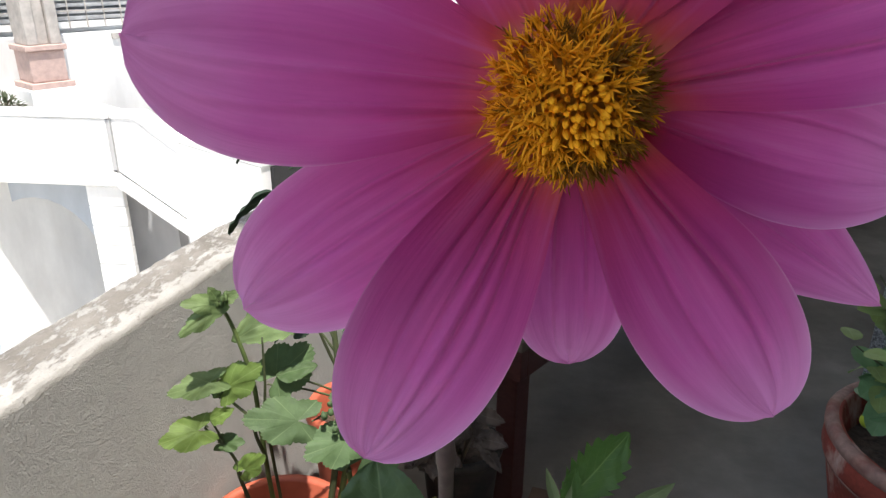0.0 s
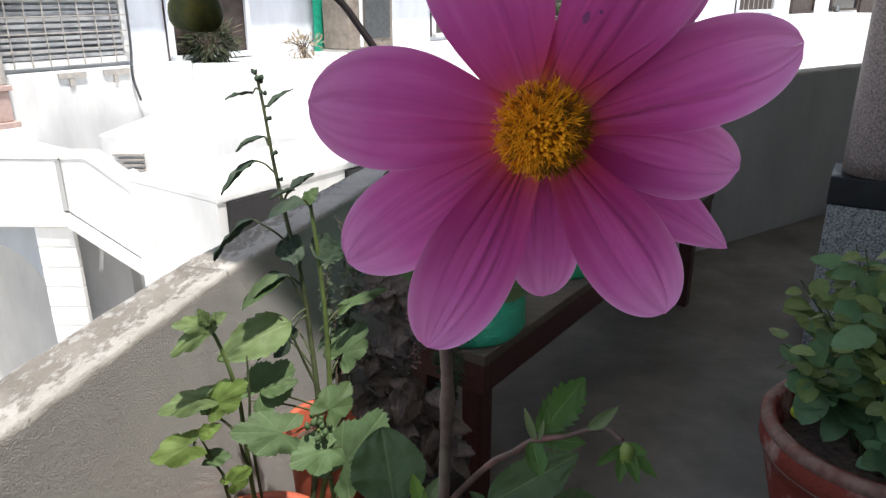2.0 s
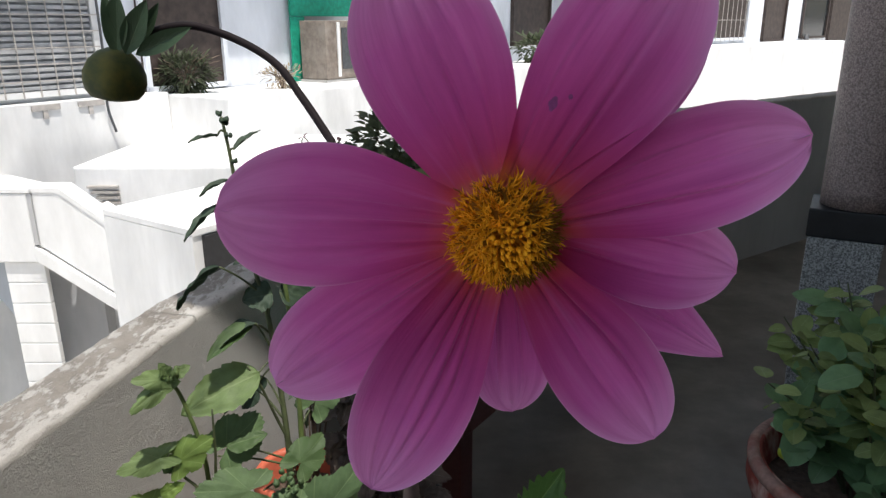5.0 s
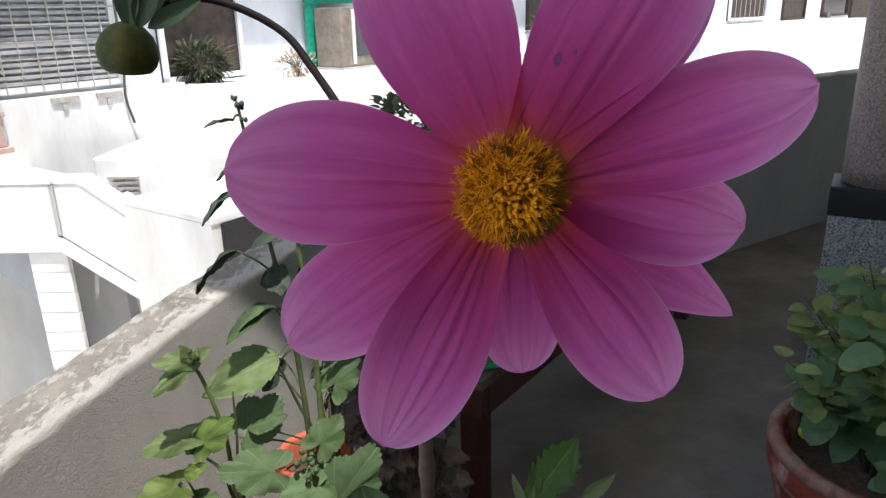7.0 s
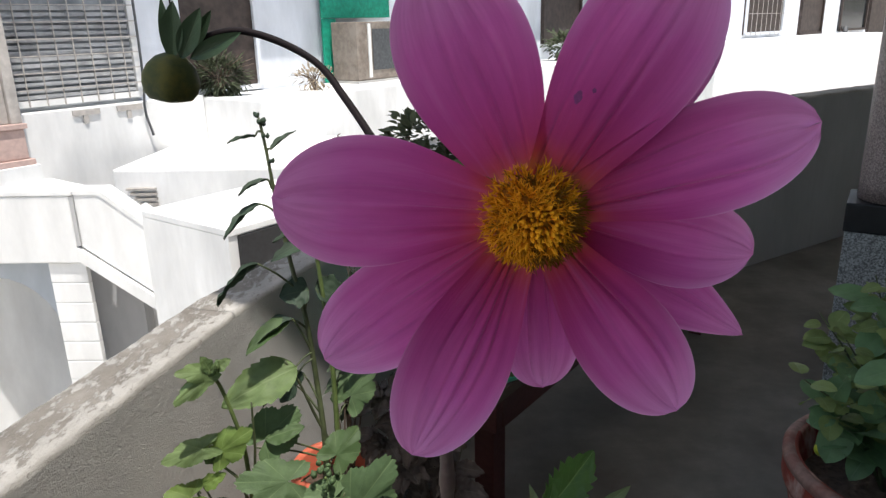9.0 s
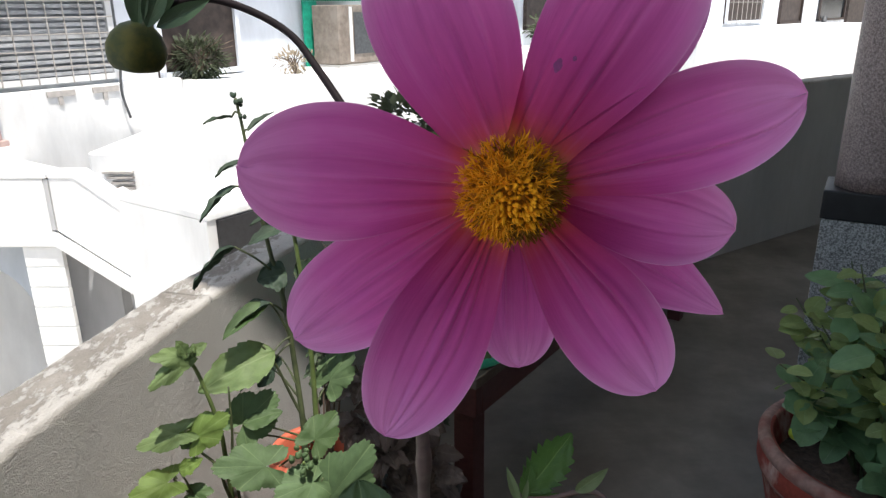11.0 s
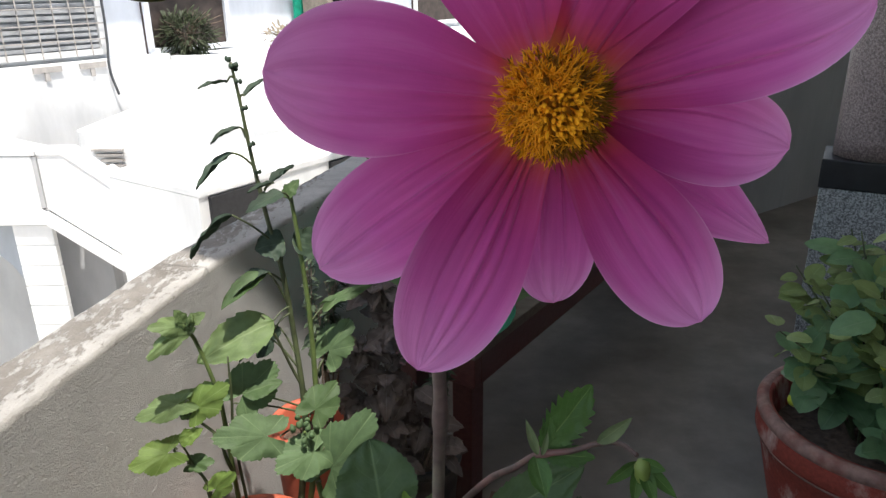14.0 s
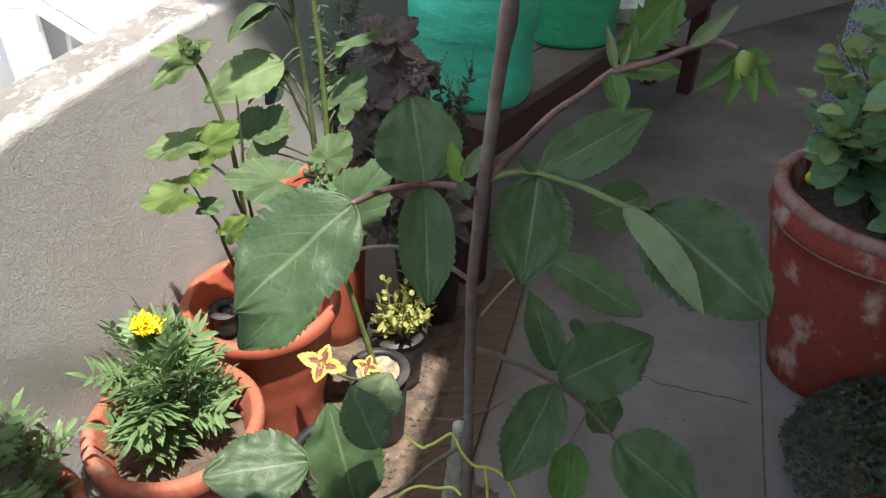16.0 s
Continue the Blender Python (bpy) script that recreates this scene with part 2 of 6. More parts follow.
def woven(name, c):
    """Shiny woven plastic sheet with creases."""
    n = Nodes(name, 0.32, 0.0, 0.5)
    co = n.coord()
    w1 = n.noise(n.stretch(co, (1, 1, 2.2)), 9, 3, 0.5)
    w2 = n.noise(n.stretch(co, (1, 1, 1.5), (4, 0, 2)), 32, 4, 0.55)
    weave = n.noise(n.stretch(co, (6, 6, 1)), 160, 2)
    col = n.ramp(w1, [(0.3, tuple(x * 0.8 for x in c)), (0.7, tuple(min(1, x * 1.15) for x in c))])
    n.color(n.mix(n.math('MULTIPLY', weave, 0.15), col, (0.6, 0.8, 0.7)))
    n.bump(n.math('ADD', w1, n.math('ADD', n.math('MULTIPLY', w2, 0.65), n.math('MULTIPLY', weave, 0.05))), 0.85, 0.014)
    n.thin(col, 0.12)
    return n.m


def wood_material(name, a, b, rough=0.6, grain=22):
    n = Nodes(name, rough, 0.0, 0.35)
    co = n.coord()
    f = n.noise(n.stretch(co, (1, 14, 14)), grain * 0.3, 6, 0.6)
    g = n.noise(co, 5, 6, 0.6)
    col = n.ramp(f, [(0.3, a), (0.7, b)])
    n.color(n.mix(n.ramp(g, [(0.5, (0, 0, 0)), (0.75, (0.55, 0.55, 0.55))]), col, (0.09, 0.08, 0.07)))
    n.bump(f, 0.3, 0.002)
    return n.m


M_PETAL = petal_material()
M_FLORET = floret_material("disc_floret_open", (0.74, 0.27, 0.006), (0.86, 0.36, 0.010), (0.95, 0.48, 0.025))
M_FLBUD = floret_material("disc_floret_bud", (0.74, 0.26, 0.005), (0.86, 0.35, 0.010), (0.95, 0.46, 0.018))
M_FLDARK = floret_material("disc_floret_faded", (0.26, 0.11, 0.012), (0.42, 0.20, 0.02), (0.20, 0.085, 0.015))
M_DISC = plain("disc_base", (0.44, 0.17, 0.010), 0.8, 300, 0.4, 0.5)
M_SEPAL = plain("sepal", (0.10, 0.17, 0.05), 0.5, 80, 0.3)
M_STEM = plain("dahlia_stem", (0.145, 0.100, 0.094), 0.5, 60, 0.3, 0.2, spec=0.4, dirt=(0.22, 0.20, 0.15), dirt_scale=18)
M_PETIOLE = plain("dahlia_petiole", (0.165, 0.118, 0.100), 0.5, 60, 0.3, 0.2, dirt=(0.12, 0.13, 0.06), dirt_scale=20)
M_RIM = plain("worn_grey_rim", (0.25, 0.15, 0.12), 0.8, 60, 0.3, 0.5, 0.003, dirt=(0.20, 0.07, 0.05), dirt_scale=14)
# Near-black colour and low gloss stand in for shade on the bud stalk.
M_STEMDARK = plain("bud_stalk", (0.012, 0.008, 0.009), 0.7, 60, 0.3, spec=0.15)
M_SHOOT = plain("young_shoot", (0.095, 0.058, 0.050), 0.5, 50, 0.35, dirt=(0.22, 0.10, 0.09), dirt_scale=25)
M_BUD = plain("dahlia_bud", (0.042, 0.060, 0.020), 0.58, 45, 0.35, spec=0.25, dirt=(0.13, 0.115, 0.02), dirt_scale=45)
M_BRACT = leaf_material("bud_bract", (0.040, 0.072, 0.036), (0.075, 0.115, 0.06), 0.5, 0.1, 4.0)
M_BUDY = plain("young_bud", (0.15, 0.21, 0.045), 0.45, 60, 0.25)
M_DLEAF = leaf_material("dahlia_leaf", (0.060, 0.104, 0.042), (0.16, 0.23, 0.11), 0.47, 0.22, 5.2, 0.36, relief=0.6)
M_DLEAF2 = leaf_material("dahlia_leaf_young", (0.062, 0.135, 0.030), (0.17, 0.26, 0.08), 0.45, 0.25, 6.0)
M_DLEAFY = leaf_material("dahlia_leaf_fresh", (0.15, 0.26, 0.045), (0.22, 0.34, 0.09), 0.5, 0.3, 5.0)
M_HLEAF = leaf_material("mallow_leaf_dark", (0.062, 0.105, 0.036), (0.13, 0.19, 0.075), 0.6, 0.22, 4.0)
# Shade on the darkest leaves and buds, put into a darkened leaf colour.
M_HLEAFD = leaf_material("mallow_leaf_shade_dark", (0.030, 0.050, 0.030), (0.06, 0.09, 0.05), 0.65, 0.08, 4.0)
M_HLEAF2 = leaf_material("mallow_leaf_light", (0.148, 0.212, 0.078), (0.23, 0.30, 0.13), 0.6, 0.25, 4.0)
M_HLEAFY = leaf_material("mallow_leaf_fresh", (0.165, 0.25, 0.055), (0.25, 0.33, 0.11), 0.6, 0.3, 4.0)
M_HLEAF3 = leaf_material("mallow_leaf_grey", (0.092, 0.148, 0.062), (0.17, 0.235, 0.11), 0.65, 0.2, 5.0, relief=0.5)
M_HSTEM = plain("mallow_stem", (0.075, 0.090, 0.040), 0.6, 40, 0.4)
M_HSTEMG = plain("mallow_stem_green", (0.12, 0.165, 0.05), 0.55, 40, 0.3)
M_MARI = leaf_material("marigold_leaf", (0.175, 0.275, 0.115), (0.24, 0.34, 0.16), 0.5, 0.25, 5.0)
M_MARIFL = plain("marigold_petal", (0.82, 0.60, 0.01), 0.6, 90, 0.2)
M_COLY = leaf_material("coleus_yellow_leaf", (0.66, 0.54, 0.13), (0.35, 0.03, 0.03), 0.55, 0.3, 3.0)
M_COLRED = plain("coleus_red_heart", (0.15, 0.045, 0.03), 0.6, 90, 0.3)
M_COLP = leaf_material("coleus_purple_leaf", (0.145, 0.112, 0.096), (0.25, 0.205, 0.175), 0.62, 0.12, 4.0, relief=0.7)
M_DRY = plain("dry_twig", (0.16, 0.12, 0.09), 0.8, 40, 0.35)
M_HERB = leaf_material("herb_leaf", (0.055, 0.075, 0.04), (0.1, 0.14, 0.07), 0.6, 0.2, 4.0)
M_GREY = leaf_material("shrub_leaf", (0.10, 0.12, 0.06), (0.16, 0.17, 0.1), 0.6, 0.2, 4.0)
M_PINKY = plain("shrub_flower", (0.30, 0.16, 0.16), 0.7, 60, 0.3)
M_LIME = leaf_material("round_leaf_light", (0.205, 0.265, 0.090), (0.28, 0.38, 0.16), 0.5, 0.3, 4.0)
M_SUCC = leaf_material("succulent_leaf", (0.40, 0.40, 0.13), (0.45, 0.46, 0.2), 0.5, 0.25, 4.0)
M_GREEN = leaf_material("round_leaf_dark", (0.135, 0.24, 0.105), (0.18, 0.27, 0.14), 0.48, 0.22, 4.0)
M_FRUIT = plain("green_fruit", (0.32, 0.36, 0.03), 0.4, 60, 0.2)
M_COVER = leaf_material("ground_cover_leaf", (0.042, 0.062, 0.034), (0.08, 0.10, 0.055), 0.55, 0.15, 4.0)
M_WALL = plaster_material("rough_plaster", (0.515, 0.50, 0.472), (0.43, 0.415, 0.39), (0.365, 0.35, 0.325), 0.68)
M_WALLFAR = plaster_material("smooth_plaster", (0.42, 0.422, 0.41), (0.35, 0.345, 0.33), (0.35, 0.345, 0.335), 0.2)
M_COPING = coping_material()
M_FLOOR = floor_material()
M_POT = terracotta("terracotta_plain", (0.38, 0.115, 0.065), 0.35)
M_POTRED = terracotta("terracotta_painted", (0.27, 0.052, 0.034), 0.65, 11)
M_PLPOT = plain("orange_plastic", (0.47, 0.115, 0.065), 0.42, 30, 0.15)
M_BLACK = plain("black_plastic", (0.018, 0.018, 0.019), 0.5, 30, 0.3, dirt=(0.075, 0.06, 0.05), dirt_scale=12)
M_SOIL = plain("potting_soil", (0.10, 0.07, 0.05), 0.95, 90, 0.5, 1.0, 0.006, dirt=(0.13, 0.095, 0.07), dirt_scale=30)
M_DIRT = plain("swept_dirt", (0.135, 0.098, 0.07), 0.95, 60, 0.4, 1.0, 0.006, dirt=(0.06, 0.045, 0.035), dirt_scale=22)
M_LITTER = plain("rotting_leaf", (0.10, 0.068, 0.042), 0.85, 60, 0.4)
M_SOILPALE = plain("dry_pale_soil", (0.36, 0.29, 0.20), 0.95, 70, 0.4, 0.8, 0.005, dirt=(0.16, 0.12, 0.09), dirt_scale=30)
M_SOILRED = plain("dry_red_soil", (0.34, 0.18, 0.11), 0.95, 70, 0.3, 0.8, 0.005)
M_TEAL = woven("teal_woven_sheet", (0.045, 0.70, 0.42))
M_GREENBAG = woven("green_woven_sheet", (0.015, 0.52, 0.22))
M_WHITEPL = plain("white_plastic", (0.66, 0.66, 0.60), 0.4, 30, 0.15, dirt=(0.34, 0.32, 0.27), dirt_scale=10)
M_BENCH = wood_material("bench_board", (0.11, 0.086, 0.068), (0.17, 0.138, 0.11), 0.75)
M_BENCHRED = wood_material("bench_red_paint", (0.066, 0.020, 0.020), (0.10, 0.036, 0.032), 0.5)
M_PLANK = wood_material("grey_plank", (0.10, 0.066, 0.045), (0.16, 0.11, 0.075), 0.85)
M_STAKE = wood_material("pale_stake", (0.20, 0.17, 0.13), (0.40, 0.36, 0.29), 0.85)
M_TERR = terrazzo("grey_terrazzo", (0.125, 0.125, 0.12), (0.38, 0.38, 0.37), 260)
M_GRAN = terrazzo("pink_granite", (0.145, 0.110, 0.104), (0.265, 0.213, 0.203), 300)
# Grey carries the shade under the stair; the joint strip shares it.
M_GREYWALL = plaster_material("shade_grey_plaster", (0.48, 0.48, 0.485), (0.42, 0.42, 0.42), (0.38, 0.38, 0.38), 0.2)
M_BAND = plain("black_band", (0.015, 0.015, 0.017), 0.5, 30, 0.3)
M_WHITE = plaster_material("white_lime_wash", (0.81, 0.81, 0.80), (0.72, 0.715, 0.70), (0.66, 0.65, 0.63), 0.15)
M_BLUEW = plaster_material("pale_blue_wash", (0.76, 0.79, 0.84), (0.72, 0.75, 0.80), (0.68, 0.7, 0.75), 0.15)
M_PALECON = plaster_material("pale_concrete", (0.45, 0.44, 0.42), (0.38, 0.37, 0.35), (0.34, 0.33, 0.31), 0.3)
# Blue-grey of lime wash in shade, put into the base colour.
M_SHADEBACK = plaster_material("blue_grey_shade_wash", (0.46, 0.50, 0.55), (0.40, 0.44, 0.48), (0.36, 0.4, 0.44), 0.2)
# Pane colour includes the shade behind the window grille.
M_BLIND = plain("blind_shade_tone", (0.27, 0.29, 0.31), 0.6, 6, 0.4)
M_SLAT = plain("blind_slat", (0.38, 0.39, 0.40), 0.7, 8, 0.3)
M_DARKWIN = plain("dark_glass", (0.03, 0.035, 0.04), 0.12, 4, 0.3, 0.02, spec=0.5)
M_BROWN = plain("brown_shutter", (0.055, 0.040, 0.034), 0.6, 10, 0.4)
M_IRON = plain("grey_iron", (0.07, 0.075, 0.08), 0.5, 30, 0.3)
M_PLINTH = plain("pink_stone", (0.52, 0.38, 0.34), 0.7, 20, 0.15, 0.2, 0.002)
M_SHAFT = plain("grey_stone", (0.44, 0.41, 0.38), 0.7, 14, 0.2, 0.2, 0.002)
M_GREENSH = plain("green_shade_cloth", (0.01, 0.30, 0.19), 0.7, 20, 0.25)
M_ACBODY = plain("cooler_cabinet", (0.20, 0.165, 0.135), 0.6, 18, 0.25, dirt=(0.30, 0.26, 0.22), dirt_scale=5)
M_TREE = leaf_material("yard_leaf", (0.08, 0.098, 0.055), (0.08, 0.1, 0.05), 0.6, 0.2, 4.0)
M_DRYSH = leaf_material("dry_yard_leaf", (0.30, 0.25, 0.18), (0.4, 0.34, 0.26), 0.7, 0.2, 4.0)
M_EARTH = plain("yard_ground", (0.66, 0.63, 0.58), 0.95, 3, 0.2, 0.3, 0.02, dirt=(0.36, 0.32, 0.27), dirt_scale=0.3)
M_STRING = plain("yellow_green_twine", (0.55, 0.55, 0.10), 0.6, 60, 0.2)
M_PEBBLE = plain("brown_pebble", (0.22, 0.15, 0.11), 0.7, 60, 0.3)
M_UNDER = leaf_material("dahlia_leaf_underside", (0.15, 0.20, 0.095), (0.2, 0.26, 0.13), 0.6, 0.15, 5.0)
M_MARK = plain("petal_bruise", (0.26, 0.06, 0.22), 0.7, 300, 0.4)
M_CRACK = plain("crack_dirt", (0.06, 0.052, 0.045), 0.9, 60, 0.3)

# ---- mesh helpers ----
UP = Vector((0, 0, 1))


def part(name, bm, material, parent=None, label="", smooth=True, kind=""):
    """Links a bmesh as one mesh object under a thing or a part."""
    me = bpy.data.meshes.new(name)
    bmesh.ops.recalc_face_normals(bm, faces=bm.faces) if not bm.loops.layers.uv else None
    bm.to_mesh(me)
    bm.free()
    for mt in material if isinstance(material, (list, tuple)) else [material]:
        me.materials.append(mt)
    for p in me.polygons:
        p.use_smooth = smooth
    ob = new(name, me)
    if parent:
        ob.parent = parent
    return tagged(ob, label=label, kind=kind)


def thing(name, label, category, group="", kind=""):
    return tagged(new(name), label, category, group, kind)


def spline(points, n=6):
    """A smooth line through the points."""
    p = [Vector(q) for q in points]
    if len(p) < 3:
        return [p[0].lerp(p[1], i / n) for i in range(n + 1)]
    p = [2 * p[0] - p[1]] + p + [2 * p[-1] - p[-2]]
    out = []
    for i in range(1, len(p) - 2):
        a, b, c, d = p[i - 1:i + 3]
        for j in range(n):
            t = j / n
            out.append(0.5 * (2 * b + (c - a) * t + (2 * a - 5 * b + 4 * c - d) * t * t + (3 * b - a - 3 * c + d) * t ** 3))
    return out + [p[-2]]


def tube(points, r0, r1=None, n=6, sides=8, bm=None, wobble=0.0, bulges=()):
    """A round stem along the points, from radius r0 to r1. bulges: (where along it, how much thicker)."""
    bm = bm or bmesh.new()
    r1 = r0 if r1 is None else r1
    line = spline(points, n)
    rings, side = [], None
    for i, q in enumerate(line):
        d = (line[min(i + 1, len(line) - 1)] - line[max(i - 1, 0)]).normalized()
        side = (side - d * side.dot(d)).normalized() if side else d.orthogonal().normalized()
        other = d.cross(side)
        s = i / (len(line) - 1)
        r = r0 + (r1 - r0) * s
        for at, more in bulges:
            r *= 1 + more * math.exp(-((s - at) / 0.02) ** 2)
        r *= 1 + wobble * (noise.noise(q * 60) if wobble else 0)
        rings.append([bm.verts.new(q + (side * math.cos(a) + other * math.sin(a)) * r) for a in (2 * math.pi * k / sides for k in range(sides))])
    for a, b in zip(rings, rings[1:]):
        for k in range(sides):
            bm.faces.new((a[k], a[(k + 1) % sides], b[(k + 1) % sides], b[k]))
    bm.faces.new(rings[0][::-1])
    bm.faces.new(rings[-1])
    return bm


def box(bm, lo, hi, m=None):
    c = [Vector((x, y, z)) for z in (lo[2], hi[2]) for y in (lo[1], hi[1]) for x in (lo[0], hi[0])]
    v = [bm.verts.new(m @ q if m else q) for q in c]
    for f in ((0, 2, 3, 1), (4, 5, 7, 6), (0, 1, 5, 4), (2, 6, 7, 3), (0, 4, 6, 2), (1, 3, 7, 5)):
        bm.faces.new([v[i] for i in f])
    return bm


def block(name, lo, hi, material, parent=None, bevel=0.0, m=None, label="", kind=""):
    bm = box(bmesh.new(), lo, hi, m)
    if bevel:
        bmesh.ops.bevel(bm, geom=bm.edges[:], offset=bevel, segments=2, affect='EDGES', profile=0.6)
    return part(name, bm, material, parent, label, smooth=False, kind=kind)


def lathe(profile, sides=40, bm=None, m=None, dent=0.0, seed=0.0):
    """A body turned about z from (radius, height) pairs; a radius of 0 closes it."""
    bm = bm or bmesh.new()
    rings = []
    for r, z in profile:
        if r == 0:
            q = Vector((0, 0, z))
            rings.append([bm.verts.new(m @ q if m else q)])
            continue
        ring = []
        for k in range(sides):
            a = 2 * math.pi * k / sides
            rr = r * (1 + dent * noise.noise(Vector((math.cos(a) * 1.6, math.sin(a) * 1.6, z * 9 + seed))))
            q = Vector((rr * math.cos(a), rr * math.sin(a), z))
            ring.append(bm.verts.new(m @ q if m else q))
        rings.append(ring)
    for a, b in zip(rings, rings[1:]):
        if len(a) == 1 and len(b) == 1:
            continue
        for k in range(sides):
            j = (k + 1) % sides
            if len(a) == 1:
                bm.faces.new((a[0], b[j], b[k]))
            elif len(b) == 1:
                bm.faces.new((a[k], a[j], b[0]))
            else:
                bm.faces.new((a[k], a[j], b[j], b[k]))
    return bm


def wide_ovate(u):
    return (math.sin(math.pi * min(1, u) ** 0.72) ** 0.75) if 0 < u < 1 else 0.0


def wide_round(u):
    """A rounded, heart-based mallow leaf."""
    return max(0.0, 1 - abs(2 * u - 0.92) ** 2.4) ** 0.5 if u < 0.96 else max(0.0, (1 - u) / 0.04) * 0.28


def wide_mallow(u):
    """A heart-based leaf with shallow lobes."""
    return (math.sin(math.pi * min(1, u) ** 0.62) ** 0.7) * (1 + 0.11 * math.sin(u * 17 + 0.6)) if 0 < u < 1 else 0.0


def wide_broad(u):
    return (math.sin(math.pi * min(1, u) ** 0.80) ** 0.62) if 0 < u < 1 else 0.0


def wide_dahlia(u):
    """A broad oval blade with a short point."""
    return max(0.0, 1 - abs(2 * u ** 0.88 - 1) ** 2.1) ** 0.62 * (1 - 0.45 * max(0, u - 0.70) / 0.30) if 0 < u < 1 else 0.0


def wide_lance(u):
    return (math.sin(math.pi * min(1, u) ** 0.85) ** 0.9) if 0 < u < 1 else 0.0


def sheet(bm, base, tip, hw, face, wide=wide_ovate, fold=0.25, droop=0.1, teeth=0.0, count=9, nu=18, nv=8, ruffle=0.0, seed=0.0, bend=0.0):
    """A leaf blade laid into bm from base to tip, half as wide as hw, its upper side towards face.
    fold: how far the halves rise from the midrib; droop: how far the blade arches; teeth: depth of the toothed edge."""
    uv = bm.loops.layers.uv.verify()
    base, tip, face = Vector(base), Vector(tip), Vector(face)
    d = tip - base
    length = d.length
    d.normalize()
    up = (face - d * face.dot(d))
    up = up.normalized() if up.length > 1e-6 else d.orthogonal().normalized()
    side = d.cross(up)
    grid = []
    for i in range(nu + 1):
        u = i / nu
        row = []
        for j in range(2 * nv + 1):
            v = j / nv - 1
            w = hw * wide(u)
            saw = 0.0
            if teeth and abs(v) > 0.75:
                k = math.floor(u * count + 1e-6)
                uneven = 0.65 + 0.7 * ((math.sin(k * 12.9 + seed * 7 + (3.0 if v > 0 else 0.0)) * 43.7) % 1.0)
                saw = teeth * uneven * (u * count + 1e-6 - k - 0.4) * (abs(v) - 0.75) * 4
            lift = fold * w * abs(v) ** 1.4 - droop * length * (u * u - 0.15 * u) + hw * 0.035 * math.sin(u * 19 + seed) * abs(v)
            lift += ruffle * hw * noise.noise(Vector((u * 5 + seed, v * 4, seed * 3)))
            q = base + d * (length * u + saw * hw * 0.7 * (1 - u)) + side * (w * v * (1 + saw) + bend * length * math.sin(math.pi * u)) + up * lift
            row.append((bm.verts.new(q), (u, 0.5 + 0.5 * v)))
        grid.append(row)
    for a, b in zip(grid, grid[1:]):
        for j in range(2 * nv):
            quad = (a[j], a[j + 1], b[j + 1], b[j])
            f = bm.faces.new([x[0] for x in quad])
            for loop, x in zip(f.loops, quad):
                loop[uv].uv = x[1]
    return bm


def leaf(parent, material, base, tip, hw, face=(0, -0.75, 0.65), name="leaf", **more):
    return part(name, sheet(bmesh.new(), base, tip, hw, face, seed=Vector(base).x * 37 + Vector(tip).z * 11, **more), material, parent)


def foliage(bm, rng, centre, size, count, length, width, wide=wide_ovate, up=0.4, ruffle=0.0, nu=5, nv=2, fold=0.25, droop=0.25):
    """Scatters leaves through an uneven crown, pointing outward."""
    c = Vector(centre)
    for _ in range(count):
        v = Vector((rng.gauss(0, 1), rng.gauss(0, 1), rng.gauss(0, 1))).normalized()
        r = rng.uniform(0.35, 1.0) ** 0.6
        q = c + Vector((v.x * size[0], v.y * size[1], v.z * size[2])) * r * (0.8 + 0.35 * noise.noise(v * 2 + c * 9))
        d = (v + Vector((rng.uniform(-.6, .6), rng.uniform(-.6, .6), rng.uniform(-.3, .6)))).normalized()
        k = rng.uniform(0.65, 1.25)
        sheet(bm, q, q + d * length * k, width * k * 0.5, (v * 0.4 + Vector((0, -0.25, up + 0.5))), wide, fold, droop, 0.0, 5, nu, nv, ruffle, rng.uniform(0, 50))
    return bm

# ---- the terrace ----
WALL_TOP = 0.69
FRONT = [Vector((-1.20, -3.15, 0)), Vector((-0.448, 0.965, 0)), Vector((-0.095, 2.17, 0)), Vector((3.3, 4.614, 0))]
THICK = 0.105


def offset_line(pts, d):
    """The line moved d to its left."""
    out = []
    for i, q in enumerate(pts):
        dirs = []
        if i:
            dirs.append((q - pts[i - 1]).normalized())
        if i < len(pts) - 1:
            dirs.append((pts[i + 1] - q).normalized())
        ns = [Vector((-e.y, e.x, 0)) for e in dirs]
        n = sum(ns, Vector()).normalized()
        out.append(q + n * d / n.dot(ns[0]))
    return out


